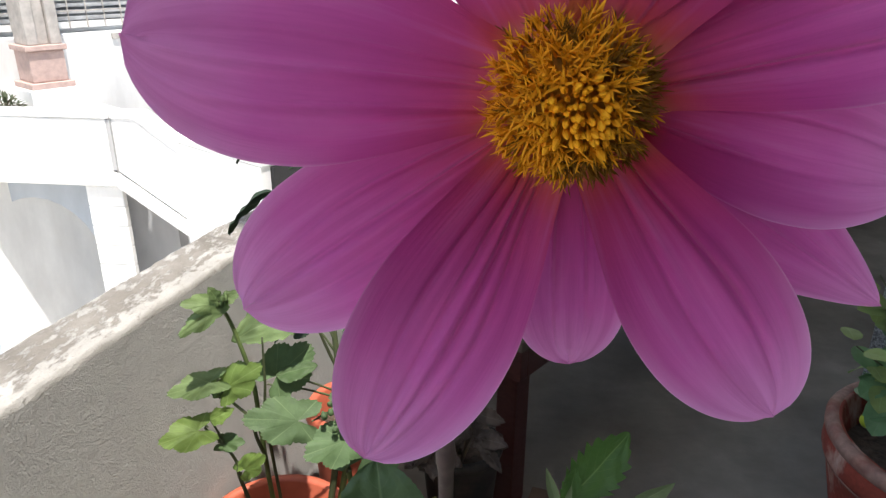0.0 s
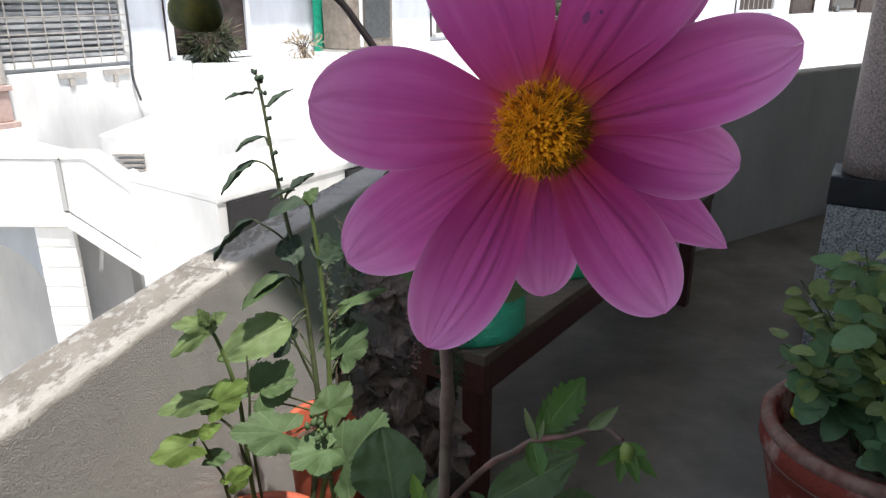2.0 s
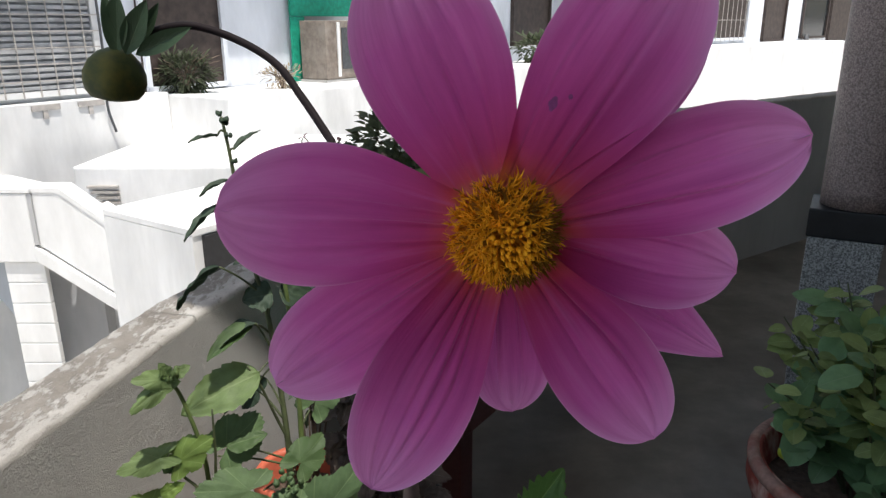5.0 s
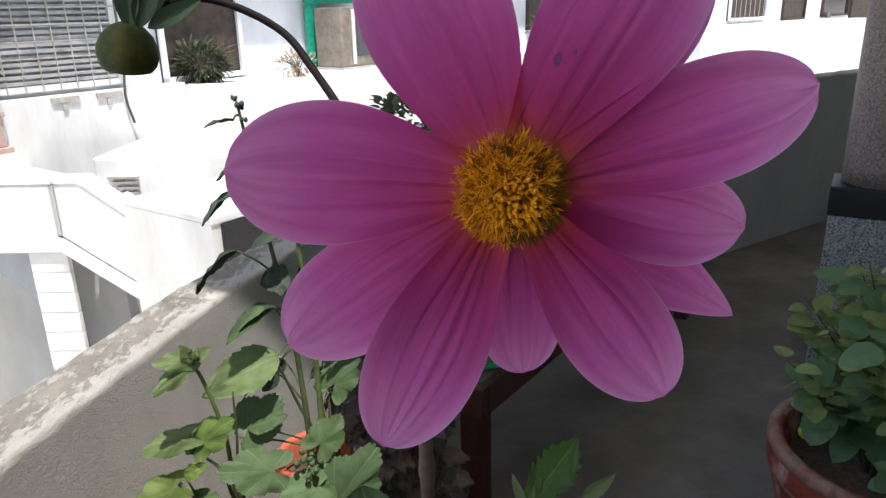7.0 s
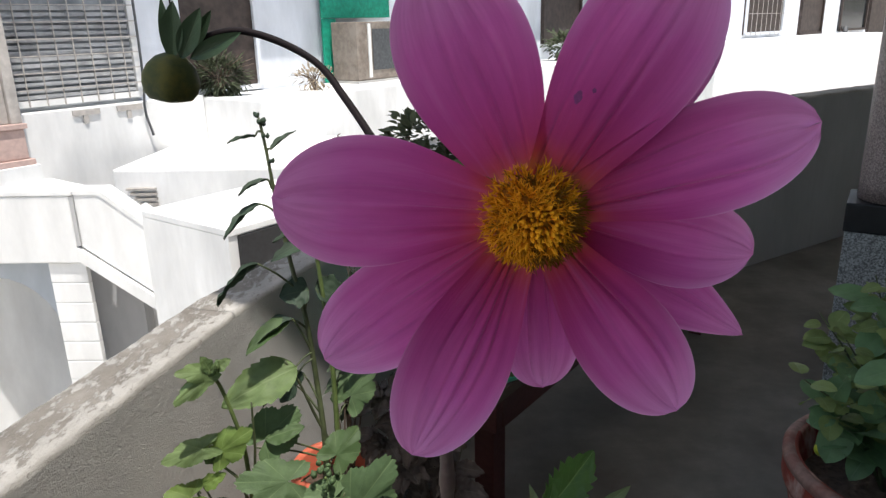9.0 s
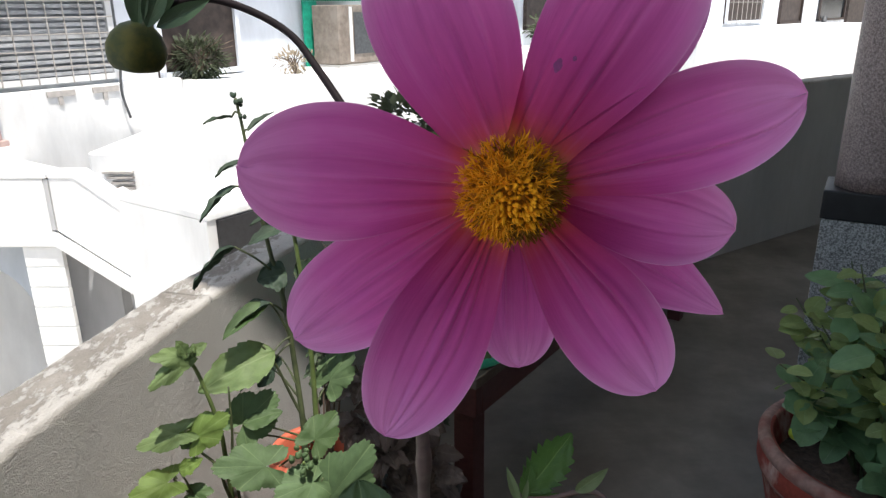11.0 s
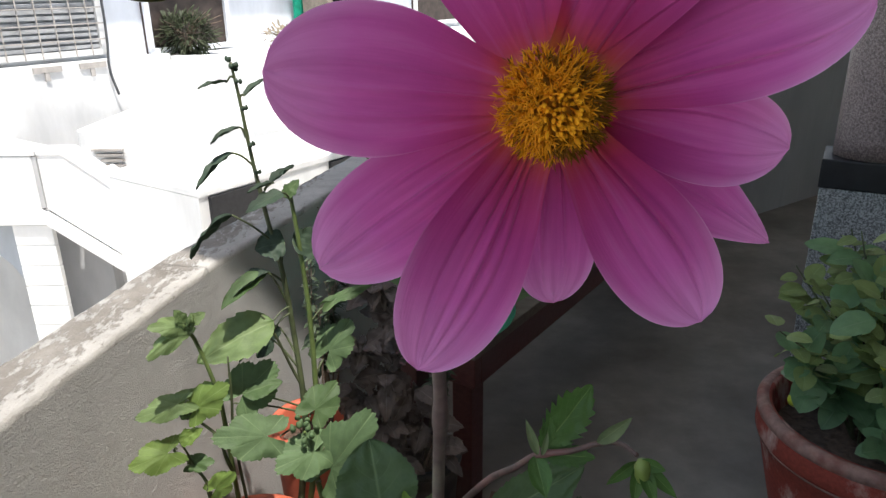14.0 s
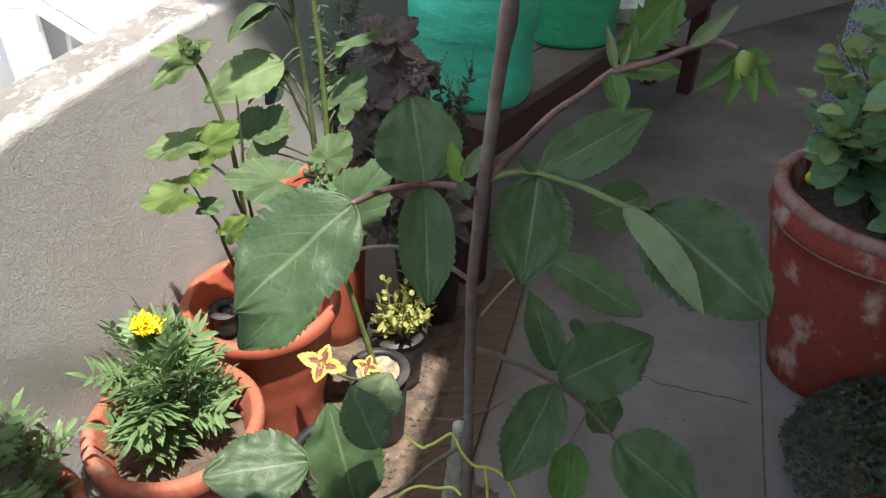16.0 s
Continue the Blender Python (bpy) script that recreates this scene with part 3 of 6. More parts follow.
def sweep_wall(name, pts, back, z0, z1, material, label, rough=0.0, step=0.012, parent=None, proud=0.0):
    """A straight stretch of wall between two plan lines, with a softly rounded, uneven top."""
    bm = bmesh.new()
    a0, a1, b0, b1 = pts[0], pts[1], back[0], back[1]
    n = max(2, int((a1 - a0).length / step)) if rough else 1
    rings = []
    for i in range(n + 1):
        s = i / n
        f, b = a0.lerp(a1, s), b0.lerp(b1, s)
        out = (f - b).normalized()
        f, b = f + out * proud, b - out * proud
        r = 0.006
        prof = [(0, z0), (0, z1 - r), (0.003, z1 - r * 0.35), (r, z1), (0.35, z1), (0.65, z1), (-r, z1), (-0.003, z1 - r * 0.35), (None, z1 - r), (None, z0)]
        if not rough:
            prof = [(0, z0), (0, z1), (None, z1), (None, z0)]
        ring = []
        w = (f - b).length
        for k, (o, z) in enumerate(prof):
            d = w if o is None else (o * w if o in (0.35, 0.65) else (w + o if o < 0 else o))
            q = f - out * d
            q.z = z
            if rough and 1 <= k <= 8:
                q.z += rough * (noise.noise(q * 16) + 0.7 * noise.noise(q * 55))
                q -= (out if k < 5 else -out) * rough * 0.8 * abs(noise.noise(q * 30 + Vector((5, 0, 0))))
            ring.append(bm.verts.new(q))
        rings.append(ring)
    for a, b in zip(rings, rings[1:]):
        for k in range(len(a) - (1 if rough else 0)):
            j = (k + 1) % len(a)
            bm.faces.new((a[k], b[k], b[j], a[j]))
    bm.faces.new(rings[0])
    bm.faces.new(rings[-1][::-1])
    return part(name, bm, material, parent, label, smooth=bool(rough), kind="structure")


BACK = offset_line(FRONT, THICK)
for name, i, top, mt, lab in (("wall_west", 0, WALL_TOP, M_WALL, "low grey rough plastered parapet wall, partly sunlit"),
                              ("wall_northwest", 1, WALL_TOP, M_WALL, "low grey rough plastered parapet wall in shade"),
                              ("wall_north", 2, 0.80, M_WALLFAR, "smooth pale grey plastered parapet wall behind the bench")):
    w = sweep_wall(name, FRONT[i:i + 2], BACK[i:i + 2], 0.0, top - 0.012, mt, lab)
    sweep_wall("coping", FRONT[i:i + 2], BACK[i:i + 2], top - 0.012, top, M_COPING, "weathered dirty cement coping", 0.0026, 0.010 if i < 2 else 0.03, w, 0.0)


def prism(name, outline, z0, z1, material, label, kind="structure", parent=None):
    bm = bmesh.new()
    lo = [bm.verts.new((x, y, z0)) for x, y in outline]
    hi = [bm.verts.new((x, y, z1)) for x, y in outline]
    bm.faces.new(lo[::-1])
    bm.faces.new(hi)
    for i in range(len(lo)):
        j = (i + 1) % len(lo)
        bm.faces.new((lo[i], lo[j], hi[j], hi[i]))
    return part(name, bm, material, parent, label, smooth=False, kind=kind)


# floor slabs on both sides of a joint
JOINT = [(-0.703, -3.15), (0.508, 0.588), (1.47, 3.56)]
mid = [(q.x - 0.05, q.y + 0.01) for q in FRONT[:3]]
prism("floor_terrace", [mid[0], JOINT[0], JOINT[1], (1.47, 3.56), mid[2], mid[1]], -0.2, 0.0, M_FLOOR, "worn grey cement terrace floor with a crack")
prism("floor_margin", [JOINT[0], (3.3, -3.15), (3.3, 4.66), JOINT[2], JOINT[1]], -0.2, -0.001, M_FLOOR, "worn grey cement floor strip beside the joint")
crack = tube([(0.30, 0.88, 0.0003), (0.335, 0.866, 0.0003), (0.365, 0.863, 0.0003), (0.382, 0.848, 0.0003), (0.401, 0.842, 0.0003), (0.425, 0.837, 0.0003), (0.443, 0.828, 0.0003), (0.468, 0.825, 0.0003), (0.485, 0.817, 0.0003), (0.506, 0.814, 0.0003), (0.527, 0.807, 0.0003), (0.556, 0.797, 0.0003)], 0.0006, 0.0011, 6, 5, wobble=0.9)
tagged(part("floor_crack", crack, M_CRACK, None, "thin dark crack across the cement floor", kind="structure"), category="crack")
seam = tube([(JOINT[1][0] + f * (JOINT[2][0] - JOINT[1][0]) + 0.002, JOINT[1][1] + f * (JOINT[2][1] - JOINT[1][1]), -0.0015) for f in [k / 80 - 0.04 for k in range(19)]], 0.0022, n=3, sides=5, wobble=0.8)
tagged(part("floor_seam", seam, M_DIRT, None, "dirt-filled joint between the two floor slabs", kind="structure"), category="floor joint")
grit = bmesh.new()
rng = random.Random(3)
for k in range(26):
    c = Vector((rng.uniform(0.25, 0.56), rng.uniform(0.55, 1.1), 0.0008)) if k > 4 else Vector(((0.476, 0.897), (0.560, 0.902), (0.347, 0.753), (0.379, 0.752), (0.413, 0.749))[k]).to_3d()
    ball = bmesh.ops.create_icosphere(grit, subdivisions=1, radius=rng.uniform(0.0014, 0.0024) * (1.0 if k < 5 else 0.6), matrix=Matrix.Translation(c))
    for v in ball["verts"]:
        v.co.z = max(0.0, v.co.z * 0.7)
tagged(part("grit", grit, M_CRACK, None, "dark specks of grit on the cement floor", kind="stuff"), category="grit")

# the terrace's own house, unseen and added to shape light: roof slab overhead, walls to the side and behind
# Notch outline is cut so sun reaches some leaves and misses others.
prism("ceiling", [(-0.35, -3.2), (3.4, -3.2), (3.4, 5.0), (-0.35, 5.0), (-0.35, 0.62), (-0.10, 0.40), (-0.075, 0.392), (-0.03, 0.465), (0.045, 0.575), (0.09, 0.655), (0.12, 0.50), (0.14, 0.30), (0.22, 0.17), (0.43, 0.10), (0.33, -0.335), (0.236, -0.335), (0.236, -0.395), (0.262, -0.410), (0.256, -0.465), (0.240, -0.505), (0.178, -0.505), (0.172, -0.388), (0.05, -0.385), (0.0, -0.345), (-0.35, -0.33)], 3.0, 3.05, M_PALECON, "unseen pale roof slab, its notch cut to place the sun patches")
# Wire out of view, added for the thin shadow line on the wall.
line = thing("clothes_line", "thin grey clothes line strung under the roof slab", "clothes line")
part("cord", tube([(-0.36, -0.80, 2.985), (-0.10, -0.15, 2.982), (0.16, 0.50, 2.985)], 0.0045, n=8, sides=6), M_IRON, line)
# Unseen walls, placed to dim light from the right and from behind.
block("wall_east", (3.3, -3.2, -0.2), (3.45, 5.0, 3.0), M_WALLFAR, label="unseen grey plastered wall added to limit side and back light", kind="structure")
block("wall_south", (-0.35, -3.3, -0.2), (3.45, -3.15, 3.0), M_WALLFAR, label="unseen grey plastered wall added to limit side and back light", kind="structure")

# pillar
pillar = thing("pillar_1", "square speckled terrazzo pillar with a black band and a round pink granite shaft above", "pillar", kind="structure")
pm = pose(0.966, 1.50, 0, 0, 0, -29)
block("lower_shaft", (-0.080, -0.080, 0.0), (0.080, 0.080, 0.680), M_TERR, pillar, 0.004, pm, "grey speckled terrazzo")
block("band", (-0.084, -0.084, 0.680), (0.084, 0.084, 0.750), M_BAND, pillar, 0.004, pm, "black painted band")
part("upper_shaft", lathe([(0, 0.752), (0.088, 0.752), (0.088, 0.80), (0.086, 1.6), (0.084, 3.0), (0, 3.0)], 48, m=pose(0.985, 1.49, 0)), M_GRAN, pillar, "pinkish speckled granite")

# ---- the neighbourhood ----
GROUND = -3.2
bm = bmesh.new()
bmesh.ops.create_grid(bm, x_segments=24, y_segments=24, size=1500)
for v in bm.verts:
    v.co.z = GROUND
part("ground", bm, M_EARTH, None, "pale sunlit dusty ground far below the terrace", kind="structure")


def house_frame(x, y, ex, ey):
    """A frame along a facade: first axis along it, second towards its back, third up."""
    e = Vector((ex, ey, 0)).normalized()
    return Matrix(((e.x, -e.y, 0, x), (e.y, e.x, 0, y), (0, 0, 1, 0), (0, 0, 0, 1)))


def opening(parent, m, s0, s1, z0, z1, back, glass, frame_material, name="window", bars=0, rails=0, frame=0.05):
    """A framed window or door standing 3 cm proud of its facade."""
    pane = block(name, (s0, back - 0.01, z0), (s1, back + 0.02, z1), glass, parent, 0.0, m)
    bm = bmesh.new()
    for a, b in (((s0, z0), (s1, z0 + frame)), ((s0, z1 - frame), (s1, z1)), ((s0, z0), (s0 + frame, z1)), ((s1 - frame, z0), (s1, z1))):
        box(bm, (a[0], back - 0.05, a[1]), (b[0], back - 0.012, b[1]), m)
    part("frame", bm, frame_material, pane, smooth=False)
    if bars:
        bm = bmesh.new()
        for i in range(1, bars):
            s = s0 + (s1 - s0) * i / bars
            box(bm, (s - 0.005, back - 0.063, z0), (s + 0.005, back - 0.055, z1), m)
        for i in range(1, rails):
            z = z0 + (z1 - z0) * i / rails
            box(bm, (s0, back - 0.072, z - 0.005), (s1, back - 0.064, z + 0.005), m)
        part("grille", bm, M_SHAFT, pane, "grey iron grille", smooth=False)
    return pane


hm = house_frame(-0.9, 8.0, 0.56, 0.83)
house = thing("house", "white and pale blue house with a long sunlit ledge", "house")
block("wall", (-9.0, 1.0, GROUND), (9.0, 5.0, 6.0), M_BLUEW, house, 0, hm, "pale blue washed wall")
block("balcony", (-1.96, 0.0, GROUND), (9.0, 0.98, 0.54), M_WHITE, house, 0.02, hm, "white washed balcony front")
block("lower_wall", (-9.0, 0.86, GROUND), (-1.965, 0.985, 0.56), M_WHITE, house, 0.01, hm, "white washed lower wall")
# Unseen slab, added and sized so its shade crosses the upper facade.
block("sunshade", (-9.0, 0.46, 2.80), (9.0, 0.995, 2.92), M_WHITE, house, 0.0, hm, "white sunshade slab over the windows")
# The shade is in the pane colour; pale slats brighten only the lower part.
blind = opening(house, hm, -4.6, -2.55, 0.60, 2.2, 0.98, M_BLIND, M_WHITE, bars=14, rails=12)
for k in range(15):
    block("slat", (-4.54, 0.945, 0.66 + 0.05 * k), (-2.61, 0.966, 0.69 + 0.05 * k), M_SLAT, blind, 0.0, hm, "pale blind slat")
opening(house, hm, -2.12, -1.14, 0.56, 2.2, 0.98, M_BROWN, M_BLUEW)
opening(house, hm, 5.05, 6.5, 0.80, 2.3, 0.98, M_BROWN, M_BROWN)
opening(house, hm, 2.1, 3.6, 0.60, 2.3, 0.98, M_BROWN, M_WHITE, "shutter")
for s in (-3.28, -2.88):
    vent = block("vent_slot", (s, 0.842, 0.50), (s + 0.24, 0.858, 0.545), M_SHAFT, house, 0.0, hm, "grey slotted vent")
    block("vent_outlet", (s + 0.09, 0.845, 0.43), (s + 0.13, 0.857, 0.498), M_SHAFT, vent, 0.0, hm)
part("drain_pipe", tube([hm @ Vector((-2.60, 0.82, 2.4)), hm @ Vector((-2.60, 0.82, 0.9)), hm @ Vector((-2.63, 0.82, 0.5)), hm @ Vector((-2.58, 0.82, 0.25))], 0.012, sides=8), M_IRON, house, "grey drain pipe")
block("shade_cloth", (-0.23, 0.90, 1.27), (0.95, 0.93, 2.4), M_GREENSH, house, 0, hm, "green shade cloth")
block("shade_cloth", (-0.23, 0.90, 0.545), (-0.02, 0.93, 1.265), M_GREENSH, house, 0, hm, "green shade cloth")
cooler = thing("air_cooler", "old brown boxed air cooler standing on a white ledge", "air cooler")
block("cabinet", (-0.16, 0.45, 0.57), (0.62, 0.85, 1.22), M_ACBODY, cooler, 0.015, hm)
block("louvre_panel", (0.10, 0.44, 0.68), (0.56, 0.448, 1.14), M_IRON, cooler, 0.0, hm, "grey louvred panel")
block("post", (0.02, 0.43, 0.60), (0.06, 0.447, 1.20), M_WHITE, cooler, 0.0, hm)
block("base", (-0.18, 0.44, 0.54), (0.64, 0.86, 0.568), M_PALECON, cooler, 0.0, hm)

wm = house_frame(3.93, 11.8, 0.71, 0.70)
wing = thing("house", "long white house with brown shutters behind a sunlit parapet", "house")
block("wall", (0.3, 1.0, GROUND), (16.0, 5.0, 6.0), M_BLUEW, wing, 0, wm, "pale washed wall")
block("parapet", (-0.2, 0.0, GROUND), (7.42, 0.98, 0.765), M_WHITE, wing, 0.02, wm, "white sunlit parapet")
opening(wing, wm, 2.6, 4.24, 0.83, 2.4, 0.98, M_BROWN, M_BLUEW, bars=8, rails=4)
opening(wing, wm, 5.08, 6.24, 0.77, 2.9, 0.98, M_BROWN, M_BROWN, "door")
opening(wing, wm, 7.25, 8.9, 0.80, 2.4, 0.98, M_DARKWIN, M_BROWN)
opening(wing, wm, 9.1, 11.2, 0.30, 2.9, 0.98, M_BROWN, M_BROWN)
part("drain_pipe", tube([wm @ Vector((7.5, 0.9, 0.9)), wm @ Vector((7.5, 0.9, -1.0))], 0.06), M_IRON, wing)

pier = thing("stone_pillar", "grey stone pillar on a pinkish moulded plinth before the white house", "pillar")
block("ledge", (-4.7, 0.30, GROUND), (-3.55, 0.855, 0.02), M_WHITE, house, 0.01, hm, "white ledge")
block("base", (-4.15, 0.44, 0.021), (-3.79, 0.80, 0.215), M_WHITE, pier, 0.006, hm, "white base")
block("plinth", (-4.13, 0.46, 0.216), (-3.81, 0.78, 0.26), M_PLINTH, pier, 0.006, hm, "pinkish plinth")
block("plinth", (-4.10, 0.49, 0.261), (-3.84, 0.75, 0.49), M_PLINTH, pier, 0.012, hm, "pinkish plinth")
block("plinth", (-4.12, 0.47, 0.491), (-3.82, 0.77, 0.53), M_PLINTH, pier, 0.006, hm, "pinkish plinth")
for k in range(3):
    block("shaft", (-4.085 + 0.084 * k, 0.50 + 0.03 * (k % 2), 0.531), (-4.005 + 0.084 * k, 0.74, 3.2), M_SHAFT, pier, 0.008, hm, "grey stone shaft")
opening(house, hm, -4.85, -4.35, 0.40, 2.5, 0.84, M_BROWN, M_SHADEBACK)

# the outside stair of the yard below
yard = thing("outside_stair", "white outside stair with a sloping parapet over a shaded arch", "stair")


def slab_profile(bm, outline, y0, y1):
    lo = [bm.verts.new((x, y0, z)) for x, z in outline]
    hi = [bm.verts.new((x, y1, z)) for x, z in outline]
    bm.faces.new(lo)
    bm.faces.new(hi[::-1])
    for i in range(len(lo)):
        j = (i + 1) % len(lo)
        bm.faces.new((lo[j], lo[i], hi[i], hi[j]))
    return bm


part("sloping_parapet", slab_profile(bmesh.new(), [(-2.635, 0.17), (-2.635, -0.18), (-1.0, -1.39), (-1.0, -1.00), (-2.47, 0.17)], 4.2, 4.36), M_WHITE, yard, smooth=False)
part("string_course", slab_profile(bmesh.new(), [(-2.66, -0.182), (-2.66, -0.275), (-1.0, -1.50), (-1.0, -1.392)], 4.17, 4.36), M_WHITE, yard, smooth=False)
block("landing_parapet", (-4.6, 4.18, -0.29), (-2.662, 4.34, 0.17), M_WHITE, yard, 0.01)
for k in range(9):
    block("pier_block", (-2.90, 4.205, -0.435 - 0.145 * k), (-2.64, 4.25, -0.296 - 0.145 * k), M_WHITE, yard, 0.006)
block("pier", (-2.895, 4.212, GROUND), (-2.645, 4.243, -0.293), M_WHITE, yard)
arch = [(-2.905, -0.32), (-2.905, -3.1), (-3.02, -3.1)]
arch += [(-3.48 + 0.46 * math.cos(a), -0.98 + 0.50 * math.sin(a)) for a in (math.pi * k / 14 for k in range(15))]
arch += [(-3.94, -3.1), (-4.6, -3.1), (-4.6, -0.32)]
# Arch wall takes the blue-grey of its shade as base colour.
part("arch", slab_profile(bmesh.new(), arch, 4.45, 4.85), M_SHADEBACK, yard, "arch with its blue-grey shade put into the colour", smooth=False)
block("back_wall", (-4.6, 5.15, GROUND), (-2.62, 5.3, -0.3), M_WHITE, yard)
# The shade under the stair is put in as a grey colour.
block("under_wall", (-2.90, 4.62, GROUND), (-2.50, 4.75, -0.3), M_GREYWALL, yard, label="wall under the stair with its shade put into a grey colour")
part("flight", slab_profile(bmesh.new(), [(-2.602, -0.10), (-2.602, -0.20), (-1.0, -1.40), (-1.0, -1.28)], 4.362, 5.1), M_WHITE, yard, smooth=False)
block("joint", (-2.661, 4.182, -0.17), (-2.636, 4.198, 0.165), M_GREYWALL, yard)
part("coping", slab_profile(bmesh.new(), [(-2.635, 0.20), (-2.635, 0.172), (-2.47, 0.172), (-0.99, -1.00), (-0.99, -0.97), (-2.46, 0.20)], 4.193, 4.367), M_WHITE, yard, smooth=False)
block("coping", (-4.6, 4.174, 0.172), (-2.637, 4.346, 0.20), M_WHITE, yard, 0.004)
block("landing", (-4.6, 4.35, -0.29), (-2.665, 4.61, -0.2), M_PALECON, yard)
shed = thing("shed", "low white washed shed with a slatted vent", "shed")
block("wall", (-2.95, 5.32, GROUND), (-0.9, 7.0, 0.12), M_WHITE, shed, 0.02)
bm = bmesh.new()
for k in range(4):
    box(bm, (-2.84 + 0.03 * k, 5.28, -0.045 - k * 0.042), (-2.60, 5.318, -0.028 - k * 0.042), None)
part("vent_louvre", bm, M_SHAFT, shed, "grey slatted vent", smooth=False)
om = house_frame(-1.30, 3.5, 0.56, 0.83)
store = thing("store_room", "low white store room with a dark brown opening", "store room")
block("wall", (-0.06, 0.06, GROUND), (2.6, 0.9, 0.085), M_WHITE, store, 0, om)
# Black slabs stand in for the darkness inside two openings.
block("opening", (0.0, 0.03, -0.35), (0.36, 0.058, 0.08), M_BAND, store, 0, om, "black slab standing in for a dark opening")
block("opening", (0.95, 0.03, -0.35), (1.3, 0.058, 0.08), M_BAND, store, 0, om, "black slab standing in for a dark opening")
block("roof", (-0.06, 0.05, 0.087), (2.6, 0.9, 0.125), M_WHITE, store, 0.004, om, "white roof slab")


def bush(name, label, m, at, size, count, length, width, material, seed, twigs=0):
    rng = random.Random(seed)
    t = thing(name, label, "bush")
    c = m @ Vector(at)
    bm = foliage(bmesh.new(), rng, c, size, count, length, width, wide_lance, nu=4, nv=1)
    part("crown", bm, material, t)
    bm = bmesh.new()
    for _ in range(twigs):
        v = Vector((rng.uniform(-1, 1) * size[0], rng.uniform(-1, 1) * size[1], rng.uniform(0.2, 1) * size[2]))
        tube([c - Vector((0, 0, size[2])), c + v * 0.3, c + v], 0.008, 0.003, 4, 5, bm)
    part("twig_tangle", bm, M_DRY, t, kind="stuff")
    return t


bush("bush", "dry pale straggling bush growing on a white ledge", hm, (-0.95, 0.35, 0.66), (0.24, 0.2, 0.13), 150, 0.07, 0.02, M_DRYSH, 3, 14)
bush("bush", "dark green bush in front of a brown window", hm, (-1.80, 0.80, 0.72), (0.36, 0.12, 0.24), 1100, 0.085, 0.018, M_TREE, 4, 18)
bush("bush", "green bush on a white ledge", hm, (5.0, 0.35, 0.78), (0.55, 0.3, 0.28), 500, 0.12, 0.05, M_TREE, 5, 16)
bush("bush", "low green bush beside a white stone ledge", hm, (-4.33, 0.52, 0.11), (0.16, 0.14, 0.10), 260, 0.06, 0.02, M_TREE, 6, 8)

# ---- pots, bags and bench ----


def pot(name, label, at, r_top, r_base, height, material, rim=0.02, rim_height=0.03, soil=M_SOIL, soil_drop=0.05, group="", ribs=0, wall=0.010, category="flower pot"):
    """A round pot with a rolled rim, hollow, with soil in it."""
    t = thing(name, label, category, group)
    m = Matrix.Translation(at)
    prof = [(0, 0.0), (r_base - 0.006, 0.0), (r_base, 0.006)]
    h0, body_top = height - rim_height, r_top - rim
    for i in range(1, 9):
        s = i / 8
        prof.append((r_base + (body_top - r_base) * s + (0.002 * math.sin(s * math.pi * 2 * ribs) if ribs else 0), 0.006 + (h0 - 0.006) * s))
    prof += [(r_top - 0.003, h0 + 0.002), (r_top, h0 + 0.008), (r_top, height - 0.006), (r_top - 0.004, height), (r_top - wall - 0.004, height), (r_top - wall - 0.008, height - 0.006)]
    if ribs:
        for k in range(4):
            prof.append((r_top - wall - 0.008 - 0.004 * (k % 2) - 0.003 * k, height - 0.012 - 0.009 * k))
    deep = height - soil_drop - 0.015
    inner = r_base + (r_top - rim - r_base) * deep / height - wall
    prof += [(inner + 0.004, height - soil_drop), (inner, deep), (0, deep)]
    part("shell", lathe(prof, 56, m=m, dent=0.006), material, t)
    bm = bmesh.new()
    rs = inner + 0.003
    rings = [[bm.verts.new(m @ Vector((0, 0, height - soil_drop + 0.006)))]]
    for k in range(1, 9):
        ring = []
        for j in range(32):
            a = 2 * math.pi * j / 32
            q = Vector((rs * k / 8 * math.cos(a), rs * k / 8 * math.sin(a), height - soil_drop))
            q.z += 0.008 * noise.noise(q * 40 + Vector(at)) + 0.004 * noise.noise(q * 120)
            ring.append(bm.verts.new(m @ q))
        rings.append(ring)
    for a, b in zip(rings, rings[1:]):
        for j in range(32):
            k = (j + 1) % 32
            bm.faces.new((a[0], b[j], b[k]) if len(a) == 1 else (a[j], b[j], b[k], a[k]))
    part("soil", bm, soil, t, "dark crumbly soil" if soil is M_SOIL else "dry reddish soil")
    return t


pot("flower_pot", "terracotta pot with a rolled rim holding a marigold", (-0.413, 0.457, 0.0), 0.118, 0.058, 0.30, M_POT, 0.016, 0.034)
pot("flower_pot", "terracotta pot with a second marigold by the wall", (-0.585, 0.31, 0.0), 0.10, 0.05, 0.27, M_POT, 0.015, 0.032)
pot("flower_pot", "ribbed orange plastic pot beside the sunlit wall", (-0.357, 0.724, 0.0), 0.130, 0.078, 0.30, M_PLPOT, 0.014, 0.03, soil_drop=0.09, ribs=3)
pot("flower_pot", "large dark red painted terracotta pot with lime stains", (0.735, 0.90, -0.002), 0.200, 0.108, 0.425, M_POTRED, 0.007, 0.062, soil_drop=0.06, wall=0.017)
pot("flower_pot", "small black plastic pot with dry pale soil", (-0.166, 0.700, 0.0), 0.056, 0.044, 0.165, M_BLACK, 0.004, 0.012, soil_drop=0.010, soil=M_SOILPALE)
pot("flower_pot", "small black plastic pot with a pale succulent", (-0.143, 0.840, 0.0), 0.058, 0.044, 0.140, M_BLACK, 0.004, 0.014, soil_drop=0.02)
